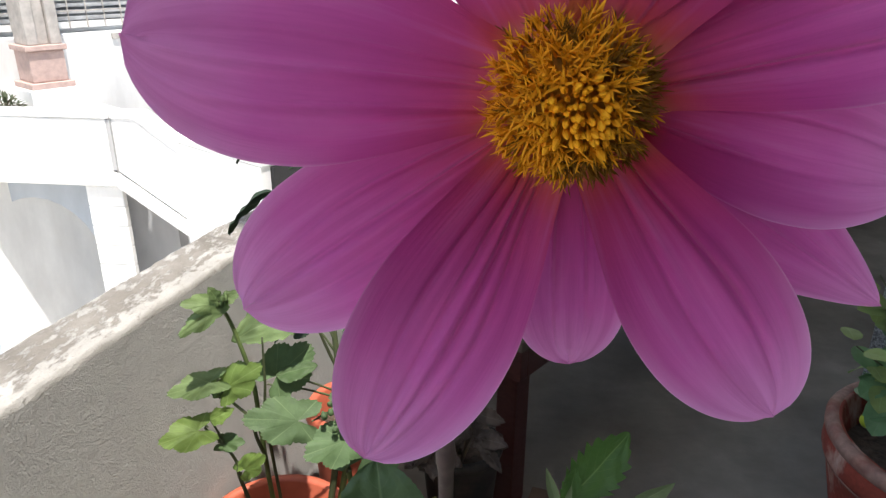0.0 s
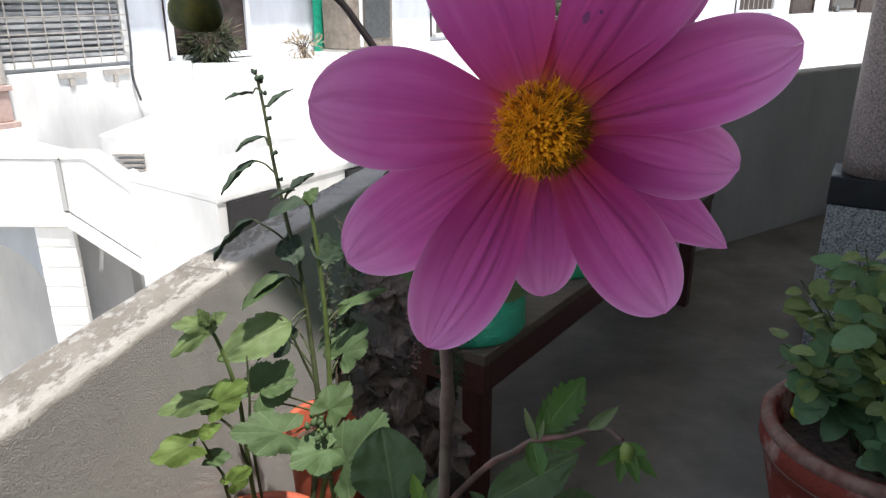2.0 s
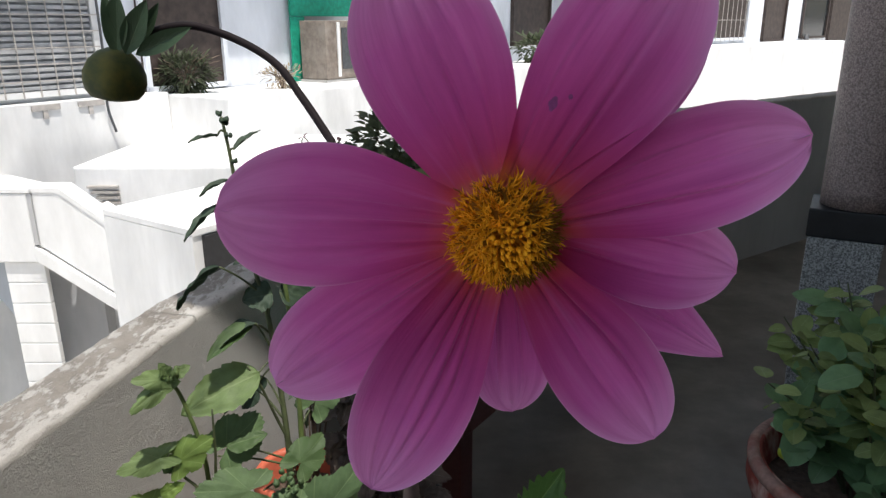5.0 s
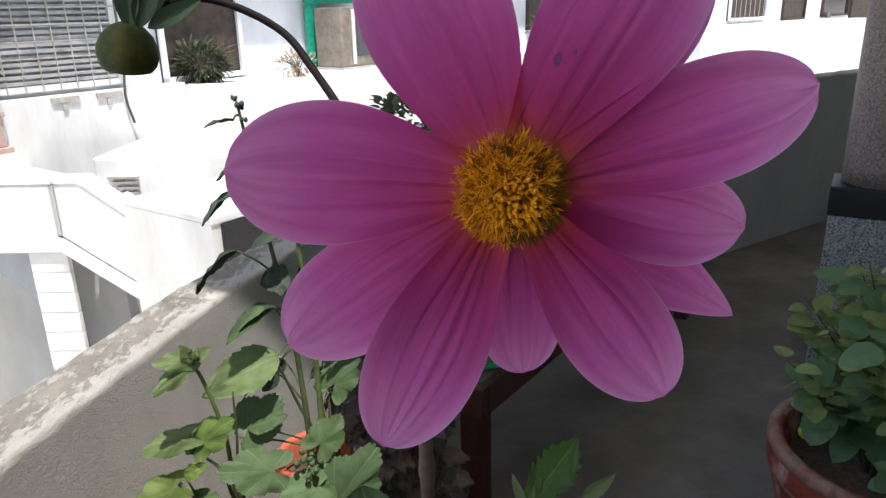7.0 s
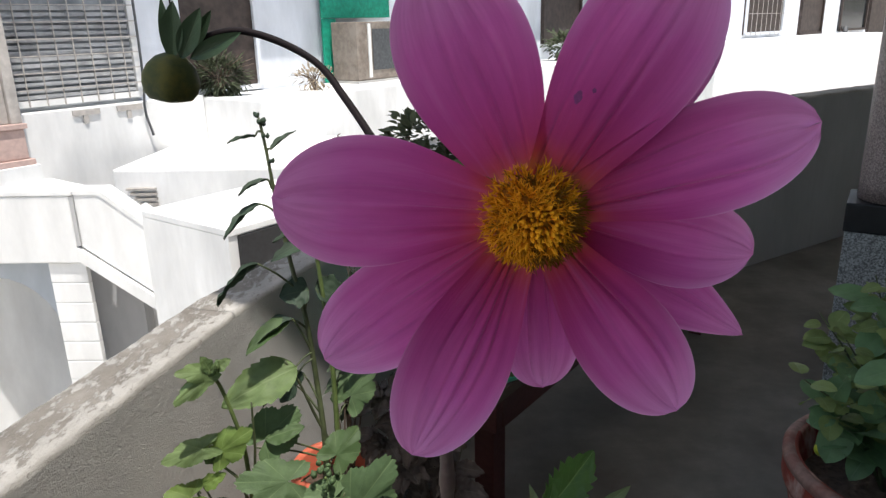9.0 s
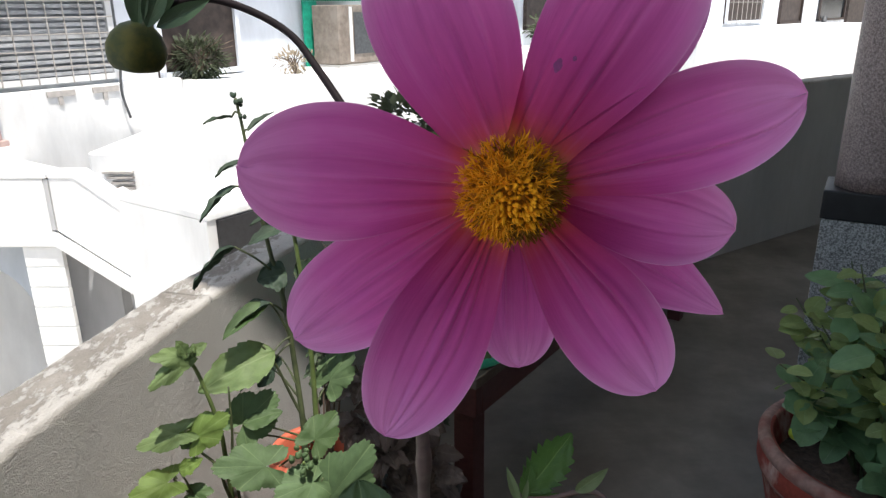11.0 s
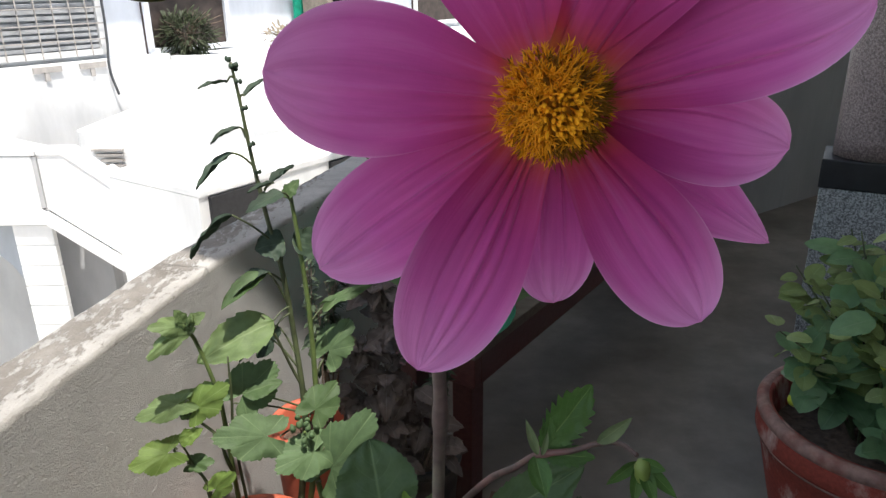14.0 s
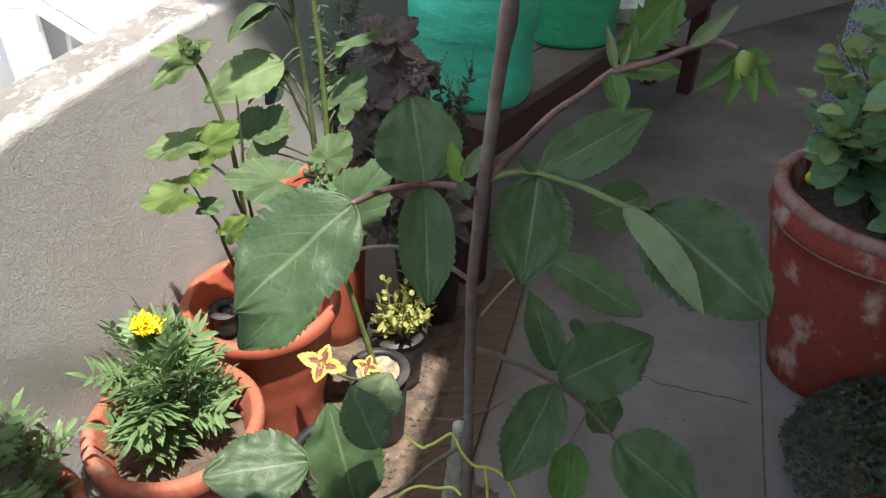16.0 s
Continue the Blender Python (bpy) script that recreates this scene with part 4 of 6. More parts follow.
pot("flower_pot", "small black plastic pot with bare soil", (-0.230, 0.545, 0.0), 0.062, 0.048, 0.14, M_BLACK, 0.004, 0.014, soil_drop=0.02)
pot("flower_pot", "small black plastic pot set inside the orange pot", (-0.424, 0.728, 0.217), 0.028, 0.022, 0.050, M_BLACK, 0.003, 0.008, soil_drop=0.012)
pot("flower_pot", "red plastic pot behind the mallows by the wall", (-0.290, 0.985, 0.0), 0.090, 0.062, 0.365, M_PLPOT, 0.010, 0.03, soil_drop=0.05)
pot("flower_pot", "dark plastic pot with a purple coleus in shade", (-0.09, 1.055, 0.0), 0.085, 0.06, 0.24, M_BLACK, 0.006, 0.02, soil_drop=0.03)
pot("flower_pot", "terracotta pot that holds the tall dahlia", (-0.035, 0.19, 0.0), 0.125, 0.085, 0.24, M_POT, 0.010, 0.034)
pot("flower_pot", "low pot full of dark small-leaved ground cover", (0.745, 0.60, -0.002), 0.100, 0.08, 0.075, M_POTRED, 0.008, 0.03, soil_drop=0.02, wall=0.014)

big = bpy.data.objects["flower_pot.003"]
part("rim", lathe([(0.1995, 0.405), (0.2025, 0.409), (0.2030, 0.419), (0.198, 0.4265), (0.188, 0.4275), (0.179, 0.4235), (0.176, 0.412)], 64, m=Matrix.Translation((0.735, 0.90, -0.002)), dent=0.008), M_RIM, big, "worn pale grey rim")
part("lime_line", lathe([(0.1935, 0.3595), (0.1965, 0.3602), (0.1965, 0.3640), (0.1935, 0.3648)], 64, m=Matrix.Translation((0.735, 0.90, -0.002)), dent=0.006), M_RIM, big, "pale lime line under the rim")
BE = Vector((0.56, 0.83, 0)).normalized()
bmx = Matrix(((BE.x, -BE.y, 0, 0.026), (BE.y, BE.x, 0, 1.02), (0, 0, 1, 0), (0, 0, 0, 1)))
bench = thing("bench", "long low dark red wooden bench with a grey board top", "bench")
for k in range(2):
    block("board", (0.062, 0.045 + 0.130 * k, 0.425), (1.68, 0.172 + 0.130 * k, 0.450), M_BENCH, bench, 0.003, bmx, "worn grey board")
for lo, hi in (((0.092, 0.049, 0.355), (1.65, 0.073, 0.4235)), ((0.092, 0.274, 0.355), (1.65, 0.298, 0.4235)), ((0.066, 0.049, 0.355), (0.091, 0.298, 0.4235)), ((1.651, 0.049, 0.355), (1.676, 0.298, 0.4235))):
    block("apron", lo, hi, M_BENCHRED, bench, 0.002, bmx)
for s in (0.12, 1.60):
    for d in (0.075, 0.222):
        block("leg", (s - 0.025, d, 0.0), (s + 0.025, d + 0.05, 0.354), M_BENCHRED, bench, 0.003, bmx)
    block("stretcher", (s - 0.012, 0.126, 0.12), (s + 0.012, 0.221, 0.16), M_BENCHRED, bench, 0.002, bmx)


def grow_bag(label, at, r, height, material, seed, fill=0.05):
    """A soft, dented cylinder of woven sheet with a folded hem, filled with soil."""
    t = thing("grow_bag", label, "grow bag", "grow bags on the bench")
    m = Matrix.Translation(at)
    prof = [(0, 0), (r * 0.93, 0.0), (r * 0.985, 0.008)]
    for i in range(1, 22):
        s = i / 21
        prof.append((r * (1.0 + 0.014 * math.sin(s * 9 + seed) + 0.006 * math.sin(s * 31 + seed)), 0.008 + (height - 0.012) * s))
    prof += [(r * 1.0, height), (r * 0.985, height + 0.001), (r * 0.975, height - 0.004), (r * 0.965, height - fill), (0, height - fill - 0.002)]
    part("sheet", lathe(prof, 72, m=m, dent=0.045, seed=seed), material, t)
    part("hem", lathe([(r * 1.004, height - 0.016), (r * 1.012, height - 0.013), (r * 1.014, height - 0.003), (r * 1.006, height + 0.003), (r * 0.98, height + 0.003)], 72, m=m, dent=0.045, seed=seed), material, t)
    part("soil", lathe([(0, height - fill + 0.008), (r * 0.5, height - fill + 0.010), (r * 0.955, height - fill + 0.002), (r * 0.955, height - fill - 0.001), (0, height - fill - 0.001)], 32, m=m, dent=0.02), M_SOILRED, t, "dry reddish soil")
    return t


def on_bench(s, d, z=0.450):
    return bmx @ Vector((s, d, z))


grow_bag("teal woven plastic grow bag with creases and a shrub", on_bench(0.172, 0.160), 0.128, 0.240, M_TEAL, 1.0, 0.03)
grow_bag("bright green woven plastic grow bag", on_bench(0.635, 0.165), 0.118, 0.26, M_GREENBAG, 4.0)
grow_bag("bright green woven plastic grow bag", on_bench(1.14, 0.165), 0.112, 0.25, M_GREENBAG, 7.0)
tray = thing("plastic_tray", "round white plastic saucer on the bench", "saucer")
part("dish", lathe([(0, 0), (0.080, 0), (0.088, 0.006), (0.097, 0.042), (0.0985, 0.046), (0.095, 0.046), (0.087, 0.012), (0.076, 0.007), (0, 0.007)], 48, m=Matrix.Translation(on_bench(0.875, 0.145))), M_WHITEPL, tray)
bon = thing("planter_bowl", "wide brown glazed planter bowl at the end of the bench", "planter")
bmat = Matrix.Translation(on_bench(1.50, 0.165))
part("bowl", lathe([(0, 0), (0.075, 0), (0.08, 0.006), (0.105, 0.09), (0.118, 0.118), (0.140, 0.122), (0.142, 0.134), (0.136, 0.138), (0.112, 0.134), (0.100, 0.11), (0, 0.108)], 48, m=bmat), M_POTRED, bon)
part("rim", lathe([(0.142, 0.1345), (0.144, 0.146), (0.136, 0.150), (0.122, 0.146), (0.120, 0.1385)], 48, m=bmat), M_POT, bon, "paler terracotta rim")
peb = thing("pebble", "small brown pebble on the bench", "pebble")
bm = bmesh.new()
bmesh.ops.create_icosphere(bm, subdivisions=3, radius=0.02)
for v in bm.verts:
    v.co = Vector((v.co.x * 1.25, v.co.y, v.co.z * 0.7)) * (1 + 0.15 * noise.noise(v.co * 60))
    v.co = v.co + on_bench(1.31, 0.075) + Vector((0, 0, 0.0135))
part("stone", bm, M_PEBBLE, peb)

# boards on the floor
plank = thing("plank", "old brown plank lying on the cement floor", "plank")
pmx = house_frame(-0.119, 0.50, 0.25, 0.97)
block("board", (0.0, -0.085, 0.0), (0.72, -0.005, 0.022), M_PLANK, plank, 0.003, pmx)
block("cleat", (0.30, -0.004, 0.0), (0.62, 0.016, 0.016), M_PLANK, plank, 0.002, pmx)
stake = thing("stake", "pale split wooden stake leaning behind the dahlia stem", "stake")
part("rod", tube([(-0.052, 0.262, 0.17), (-0.046, 0.255, 0.32), (-0.040, 0.25, 0.44), (-0.036, 0.25, 0.535)], 0.012, 0.008, 8, 7, wobble=0.5), M_STAKE, stake)

# ---- the dahlia ----
FLOWER = Vector((0.0, 0.0017, 1.1125))  # middle of the disc; the flower faces -y


def in_flower(a, b, c):
    """a to its right as seen from the front, b up, c towards its front."""
    return FLOWER + Vector((a, -c, b))


def petal_width(u, waist):
    if u < 0.60:
        s = u / 0.60
        return waist + (1 - waist) * (s * s * (3 - 2 * s)) ** 0.8
    return max(0.0, 1 - ((u - 0.60) / 0.40) ** 2.3) ** 0.58


def petal(parent, angle, length, hw, fwd, start=0.0, cup=0.18, waist=0.42, seed=0.0, curve=0.0, grooves=((-0.25, 0.9), (0.1, 0.8), (0.4, 0.6)), notch=0.05, twist=0.0, tipcurl=0.0, side_roll=0.0, point=0.0):
    """A ray petal: angle about the disc in degrees, half width hw, fwd: how far its tip stands forward of its root."""
    bm = bmesh.new()
    uv = bm.loops.layers.uv.verify()
    a = radians(angle)
    rad, tan = Vector((math.cos(a), 0, math.sin(a))), Vector((-math.sin(a), 0, math.cos(a)))
    nrm = Vector((0, -1, 0))
    r0, nu, nv = 0.0085, 60, 40
    grid = []
    for i in range(nu + 1):
        u = i / nu
        w = hw * (petal_width(u, waist) * (1 - point) + point * min(1.0, (1 - u) * 2.2) * min(1.0, 0.5 + u))
        row = []
        for j in range(2 * nv + 1):
            v = j / nv - 1
            g = 0.0
            for at, depth in grooves:
                path = at * (1 + 0.15 * math.sin(u * 5 + seed))
                g -= depth * 0.0014 * math.exp(-((v - path) / 0.040) ** 2) * math.sin(math.pi * min(1.0, u * 0.92 + 0.08)) ** 0.7
                g += depth * 0.0009 * math.exp(-((v - path - 0.13) / 0.10) ** 2) * math.sin(math.pi * u)
            g += 0.00022 * math.sin(v * 9 + seed + 1.5 * math.sin(u * 3)) * (1 - 0.7 * u)
            g += 0.0012 * noise.noise(Vector((u * 2.2 + seed, v * 1.6, seed * 1.7)))
            lip = 1.0 - notch * math.exp(-(v / 0.20) ** 2) * max(0.0, u - 0.92) / 0.08
            along = r0 + (length - r0) * u * lip
            x = w * v + curve * length * math.sin(math.pi * u * 0.9) * 0.5
            lift = start + fwd * u ** 1.5 + 1.45 * cup * w * (v * v - 0.25) + g + twist * w * v * u - tipcurl * max(0.0, u - 0.8) ** 2 * 25 * length * 0.02
            lift += side_roll * w * max(0.0, v) ** 2
            row.append((bm.verts.new(FLOWER + rad * along + tan * x + nrm * lift), (u, 0.5 + 0.5 * v)))
        grid.append(row)
    for p, q in zip(grid, grid[1:]):
        for j in range(2 * nv):
            quad = (p[j], q[j], q[j + 1], p[j + 1])
            try:
                f = bm.faces.new([x[0] for x in quad])
            except ValueError:
                continue
            for loop, x in zip(f.loops, quad):
                loop[uv].uv = x[1]
    return part("petal", bm, M_PETAL, parent)


dahlia = thing("dahlia_plant", "tall dahlia with an open pink-purple flower and a nodding bud", "dahlia")
dahlia.location = (0.005, 0.002, 0.006)
head = part("flower_head", lathe([(0, -0.016), (0.005, -0.015), (0.010, -0.009), (0.0108, -0.003), (0.0115, 0.0), (0.0120, 0.002), (0.0114, 0.0043), (0.0094, 0.0064), (0.006, 0.0080), (0.003, 0.0085), (0, 0.0087)], 40,
                            m=Matrix.Translation(FLOWER) @ pose(0, 0, 0, 90, 0, 0)), M_DISC, dahlia, "open pink-purple flower with a yellow disc")
# back row first, then the front row
petal(head, -33.1, 0.0834, 0.0122, -0.0099, -0.006, 0.10, point=0.75, seed=1.3, notch=0.0, grooves=((0.0, 0.5), (0.35, 0.4)))
petal(head, -85.2, 0.0667, 0.0125, -0.0149, -0.0045, 0.10, seed=2.1, notch=0.05, grooves=((-0.35, 0.6), (0.3, 0.6)))
petal(head, 50.5, 0.0765, 0.0146, -0.0006, -0.005, 0.15, seed=3.7, grooves=((0.2, 0.6),))
petal(head, -11.8, 0.0664, 0.0140, 0.0002, -0.003, 0.16, seed=4.9, notch=0.0, grooves=((-0.3, 0.5), (0.3, 0.7)))
petal(head, -144.6, 0.0789, 0.0167, 0.0034, -0.002, 0.10, seed=5.2, grooves=((-0.35, 0.7), (0.0, 1.0), (0.35, 0.5)))
petal(head, 112.8, 0.0735, 0.0184, 0.0117, -0.001, 0.18, waist=0.50, seed=6.4, grooves=((-0.45, 0.6), (-0.1, 0.8), (0.25, 0.7)))
BRUISED = petal(head, 60.5, 0.0800, 0.0182, 0.0110, 0.0018, 0.20, waist=0.46, seed=7.9, notch=0.05, grooves=((-0.3, 0.6), (0.05, 0.5), (0.6, 0.5)), side_roll=-0.12)
petal(head, 170.3, 0.0701, 0.0185, 0.0231, 0.001, 0.16, seed=8.5, grooves=((-0.2, 0.5), (0.15, 0.8), (0.55, 0.9)))
petal(head, 20.6, 0.0770, 0.0158, 0.0128, 0.0005, 0.20, seed=9.1, grooves=((-0.5, 1.2), (0.0, 0.5), (0.4, 0.4)))
petal(head, -54.3, 0.0774, 0.0154, 0.0012, 0.0012, 0.14, seed=10.6, notch=0.02, grooves=((-0.2, 0.6), (0.35, 1.1)))
petal(head, -117.3, 0.0795, 0.0160, 0.0144, 0.001, 0.12, seed=11.4, notch=0.03, grooves=((-0.3, 0.6), (0.0, 1.1), (0.22, 1.2), (0.45, 0.7)))


def floret_bud():
    return lathe([(0.00030, 0), (0.00034, 0.0022), (0.00058, 0.0031), (0.00074, 0.0038), (0.00064, 0.0044), (0.00026, 0.0051), (0, 0.0054)], 7)


def floret_open(rng):
    """A narrow tube that opens into five thin pointed lobes."""
    bm = lathe([(0.00028, 0), (0.00032, 0.0022), (0.00050, 0.0038)], 5)
    for k in range(5):
        a = 2 * math.pi * k / 5 + rng.uniform(-0.35, 0.35)
        d = Vector((math.cos(a), math.sin(a), 0))
        s = Vector((-d.y, d.x, 0))
        n, h = rng.uniform(0.8, 2.2), rng.uniform(0.75, 1.1)
        q = [d * 0.00045 + UP * 0.0036 - s * 0.00028, d * 0.00045 + UP * 0.0036 + s * 0.00028, d * 0.0008 * n + UP * 0.0050 * h + s * 0.00020, d * 0.0013 * n + UP * 0.0060 * h, d * 0.0008 * n + UP * 0.0050 * h - s * 0.00020]
        bm.faces.new([bm.verts.new(x) for x in q])
    return bm


rng = random.Random(11)
kinds = []
for mt, bms in ((M_FLBUD, [floret_bud()]), (M_FLORET, [floret_open(rng) for _ in range(4)]), (M_FLDARK, [floret_open(rng)])):
    for b in bms:
        me = bpy.data.meshes.new("floret")
        b.to_mesh(me)
        b.free()
        me.materials.append(mt)
        kinds.append(me)
COUNT = 440
for k in range(COUNT):
    s = math.sqrt((k + 0.5) / COUNT)
    a = k * 2.399963 + rng.uniform(-0.12, 0.12)
    r = 0.0120 * s
    z = 0.0090 * math.sqrt(max(0, 1 - (s * 0.97) ** 2)) - 0.0006
    n = Vector((math.cos(a) * s * 1.0, math.sin(a) * s * 1.0, math.sqrt(max(0.05, 1 - s * s * 0.93))))
    n = (n + Vector((rng.uniform(-.36, .36), rng.uniform(-.36, .36), 0))).normalized()
    off = math.hypot(s * math.cos(a) - 0.10, s * math.sin(a) + 0.12)  # the unopened middle lies a little off centre
    faded = 0.05 + 0.75 * max(0.0, math.cos(a + 0.30)) ** 0.7 * (off > 0.50)
    me = kinds[0] if off < 0.36 + 0.12 * rng.random() else (kinds[5] if rng.random() < faded else kinds[1 + rng.randrange(4)])
    ob = new("floret", me)
    ob.parent = head
    size = rng.uniform(0.8, 1.1) * (0.84 if s < 0.2 else 0.95 if s < 0.6 else 0.90)
    rot = n.to_track_quat('Z', 'Y').to_matrix().to_4x4() @ pose(0, 0, 0, 0, 0, rng.uniform(0, 360))
    ob.matrix_basis = Matrix.Translation(FLOWER) @ pose(0, 0, 0, 90, 0, 0) @ Matrix.Translation((r * math.cos(a), r * math.sin(a), z)) @ rot @ Matrix.Scale(size, 4)

# small bruises on one petal
for a, b, size in ((0.0113, 0.0335, 0.0012), (0.0122, 0.0348, 0.0007), (0.0108, 0.0322, 0.0006), (0.0158, 0.0352, 0.0006)):
    want = in_flower(a, b, 0)
    near = min((v.co for v in BRUISED.data.vertices), key=lambda c: (c.x - want.x) ** 2 + (c.z - want.z) ** 2)
    bm = bmesh.new()
    ring = []
    for k in range(9):
        w = 2 * math.pi * k / 9
        r = size * (1 + 0.5 * noise.noise(Vector((k * 0.9, a * 900, 0))))
        ring.append(bm.verts.new((near.x + r * math.cos(w), near.y - 0.0006, near.z + 1.2 * r * math.sin(w))))
    bm.faces.new(ring)
    part("bruise", bm, M_MARK, BRUISED, "small dark bruise")

for k in range(7):
    a = 2 * math.pi * k / 7
    d = Vector((math.cos(a), 0, math.sin(a)))
    leaf(dahlia, M_SEPAL, FLOWER + d * 0.008 + Vector((0, 0.013, 0)), FLOWER + d * 0.028 + Vector((0, 0.022, 0)), 0.005, (0, 1, 0.2), "sepal", wide=wide_lance, nu=8, nv=3)

NODE = Vector((-0.035, 0.092, 1.016))
part("stem", tube([(-0.035, 0.190, 0.185), (-0.034, 0.198, 0.34), (-0.034, 0.198, 0.492), (-0.036, 0.198, 0.582), (-0.038, 0.193, 0.675), (-0.040, 0.183, 0.744), (-0.037, 0.163, 0.832), (-0.035, 0.140, 0.897), (-0.033, 0.114, 0.950), (-0.034, 0.098, 0.990), NODE], 0.0044, 0.0032, 10, 12,
                  bulges=((0.27, 0.25), (0.385, 0.2), (0.585, 0.28), (0.775, 0.30), (0.985, 0.2))), M_STEM, dahlia, "brownish purple stem")
part("flower_stalk", tube([NODE, (-0.030, 0.075, 1.055), (-0.014, 0.045, 1.092), (-0.003, 0.022, 1.107), (0, 0.014, 1.11)], 0.0042, 0.0036, 6, 10), M_SEPAL, dahlia)
bud = part("bud_stalk", tube([NODE + Vector((-0.001, 0.004, 0.004)), (-0.043, 0.073, 1.07), (-0.052, 0.069, 1.108), (-0.0560, 0.0730, 1.1230), (-0.0590, 0.0780, 1.1270), (-0.0690, 0.0880, 1.1390), (-0.0800, 0.0970, 1.1510), (-0.0960, 0.1020, 1.1600), (-0.1130, 0.1030, 1.1650), (-0.1270, 0.1020, 1.1630), (-0.1360, 0.1015, 1.1575)], 0.0016, 0.0015, 8, 10), M_STEMDARK, dahlia, "dark arching stalk with a nodding bud")
BM_ = Matrix.Translation((-0.1437, 0.101, 1.1468)) @ pose(0, 0, 0, 184, 9, 0)


def bud_body(m):
    """A squat bud: wide shoulders, a flat front and a shallow swelling over each folded scale."""
    bm = lathe([(0, -0.0100), (0.0030, -0.0102), (0.0062, -0.0088), (0.0094, -0.0055), (0.0112, -0.0012), (0.0115, 0.0022), (0.0106, 0.0058), (0.0088, 0.0082), (0.0060, 0.0090), (0.0025, 0.0086), (0, 0.0084)], 36)
    for v in bm.verts:
        a = math.atan2(v.co.y, v.co.x)
        k = 1 + 0.035 * math.cos(5 * a) + 0.02 * noise.noise(v.co * 200)
        v.co = m @ Vector((v.co.x * k, v.co.y * k, v.co.z))
    return bm


part("bud", bud_body(BM_), M_BUD, bud, "round green and yellowish bud")
for base, tip, w in (((-0.1425, 0.1000, 1.1545), (-0.1425, 0.0990, 1.1790), 0.0026), ((-0.1408, 0.0985, 1.1550), (-0.1372, 0.0975, 1.1775), 0.0046), ((-0.1375, 0.0985, 1.1545), (-0.1262, 0.0975, 1.1745), 0.0046),
                     ((-0.1335, 0.1010, 1.1580), (-0.1228, 0.1000, 1.1735), 0.0028), ((-0.1335, 0.0980, 1.1545), (-0.1105, 0.0975, 1.1645), 0.0036)):
    leaf(bud, M_BRACT, base, tip, w, (0.1, -1, 0.1), "bract", wide=wide_lance, fold=0.45, droop=-0.04, nu=14, nv=4)


def toothed(parent, base, tip, hw, face=(0, -0.7, 0.7), mt=None, **more):
    opts = dict(wide=wide_dahlia, teeth=0.10, count=14, nu=72, nv=9, fold=0.22, droop=0.10, ruffle=0.08)
    opts.update(more)
    return leaf(parent, mt or M_DLEAF, base, tip, hw, face, **opts)


# upper pair under the flower
toothed(dahlia, (-0.040, 0.088, 1.024), (-0.072, 0.085, 1.054), 0.0075, (0, -1, 0.2), teeth=0.05)
toothed(dahlia, (-0.041, 0.088, 1.026), (-0.052, 0.08, 1.075), 0.008, (0, -1, 0.1), teeth=0.05)
toothed(dahlia, (-0.030, 0.095, 1.020), (0.012, 0.105, 1.014), 0.0085, (0, -0.8, 0.5), teeth=0.05)
# big leaves, branch by branch down the stem
branch = part("petiole", tube([(-0.040, 0.163, 0.825), (-0.055, 0.172, 0.824), (-0.072, 0.176, 0.822), (-0.092, 0.150, 0.833), (-0.108, 0.124, 0.839)], 0.0024, 0.0016, 8, 8), M_SHOOT, dahlia)
toothed(branch, (-0.107, 0.124, 0.839), (-0.1690, 0.088, 0.7945), 0.0300, (0.12, -0.55, 0.8), fold=0.10, droop=0.08)
toothed(branch, (-0.072, 0.178, 0.822), (-0.0810, 0.196, 0.8700), 0.0262, (0.0, -0.95, 0.33), droop=0.05, fold=0.12, teeth=0.05, wide=wide_broad)
toothed(branch, (-0.072, 0.177, 0.820), (-0.0672, 0.135, 0.7616), 0.0172, (0.1, -1.0, -0.12), fold=0.2)
leaf(branch, M_DLEAFY, (-0.0510, 0.161, 0.833), (-0.0570, 0.161, 0.8575), 0.0052, (0, -1, 0.2), teeth=0.25, count=5, nu=24, nv=5)
leaf(branch, M_UNDER, (-0.0490, 0.161, 0.836), (-0.0385, 0.161, 0.8565), 0.0050, (0, -1, 0.2), teeth=0.25, count=5, nu=24, nv=5)
leaf(branch, M_DLEAF, (-0.0510, 0.163, 0.832), (-0.0450, 0.156, 0.8240), 0.0045, (0, -1, 0.2), teeth=0.25, count=5, nu=20, nv=4)
toothed(branch, (-0.147, 0.198, 0.739), (-0.2070, 0.178, 0.6790), 0.0235, (0.15, -0.7, 0.6), M_DLEAF, fold=0.1)
part("petiole", tube([(-0.038, 0.185, 0.742), (-0.075, 0.195, 0.760), (-0.115, 0.200, 0.757), (-0.147, 0.198, 0.739)], 0.0018, 0.0012, 6, 7), M_PETIOLE, dahlia)
branch = part("petiole", tube([(-0.034, 0.163, 0.834), (-0.023, 0.153, 0.844), (-0.010, 0.148, 0.847), (0.008, 0.140, 0.846), (0.022, 0.132, 0.844), (0.036, 0.123, 0.842), (0.050, 0.131, 0.835)], 0.0022, 0.0014, 8, 8), M_HSTEMG, dahlia)
toothed(branch, (-0.009, 0.146, 0.846), (-0.0155, 0.112, 0.7970), 0.0222, (0.1, -0.8, 0.5), fold=0.15)
toothed(branch, (-0.007, 0.147, 0.848), (0.0470, 0.148, 0.8850), 0.0150, (0.1, -0.85, 0.45), droop=0.05, fold=0.15)
leaf(branch, M_DLEAF, (-0.010, 0.147, 0.849), (-0.020, 0.146, 0.8570), 0.0032, (0, -1, 0.3), nu=14, nv=3, teeth=0.2, count=4)
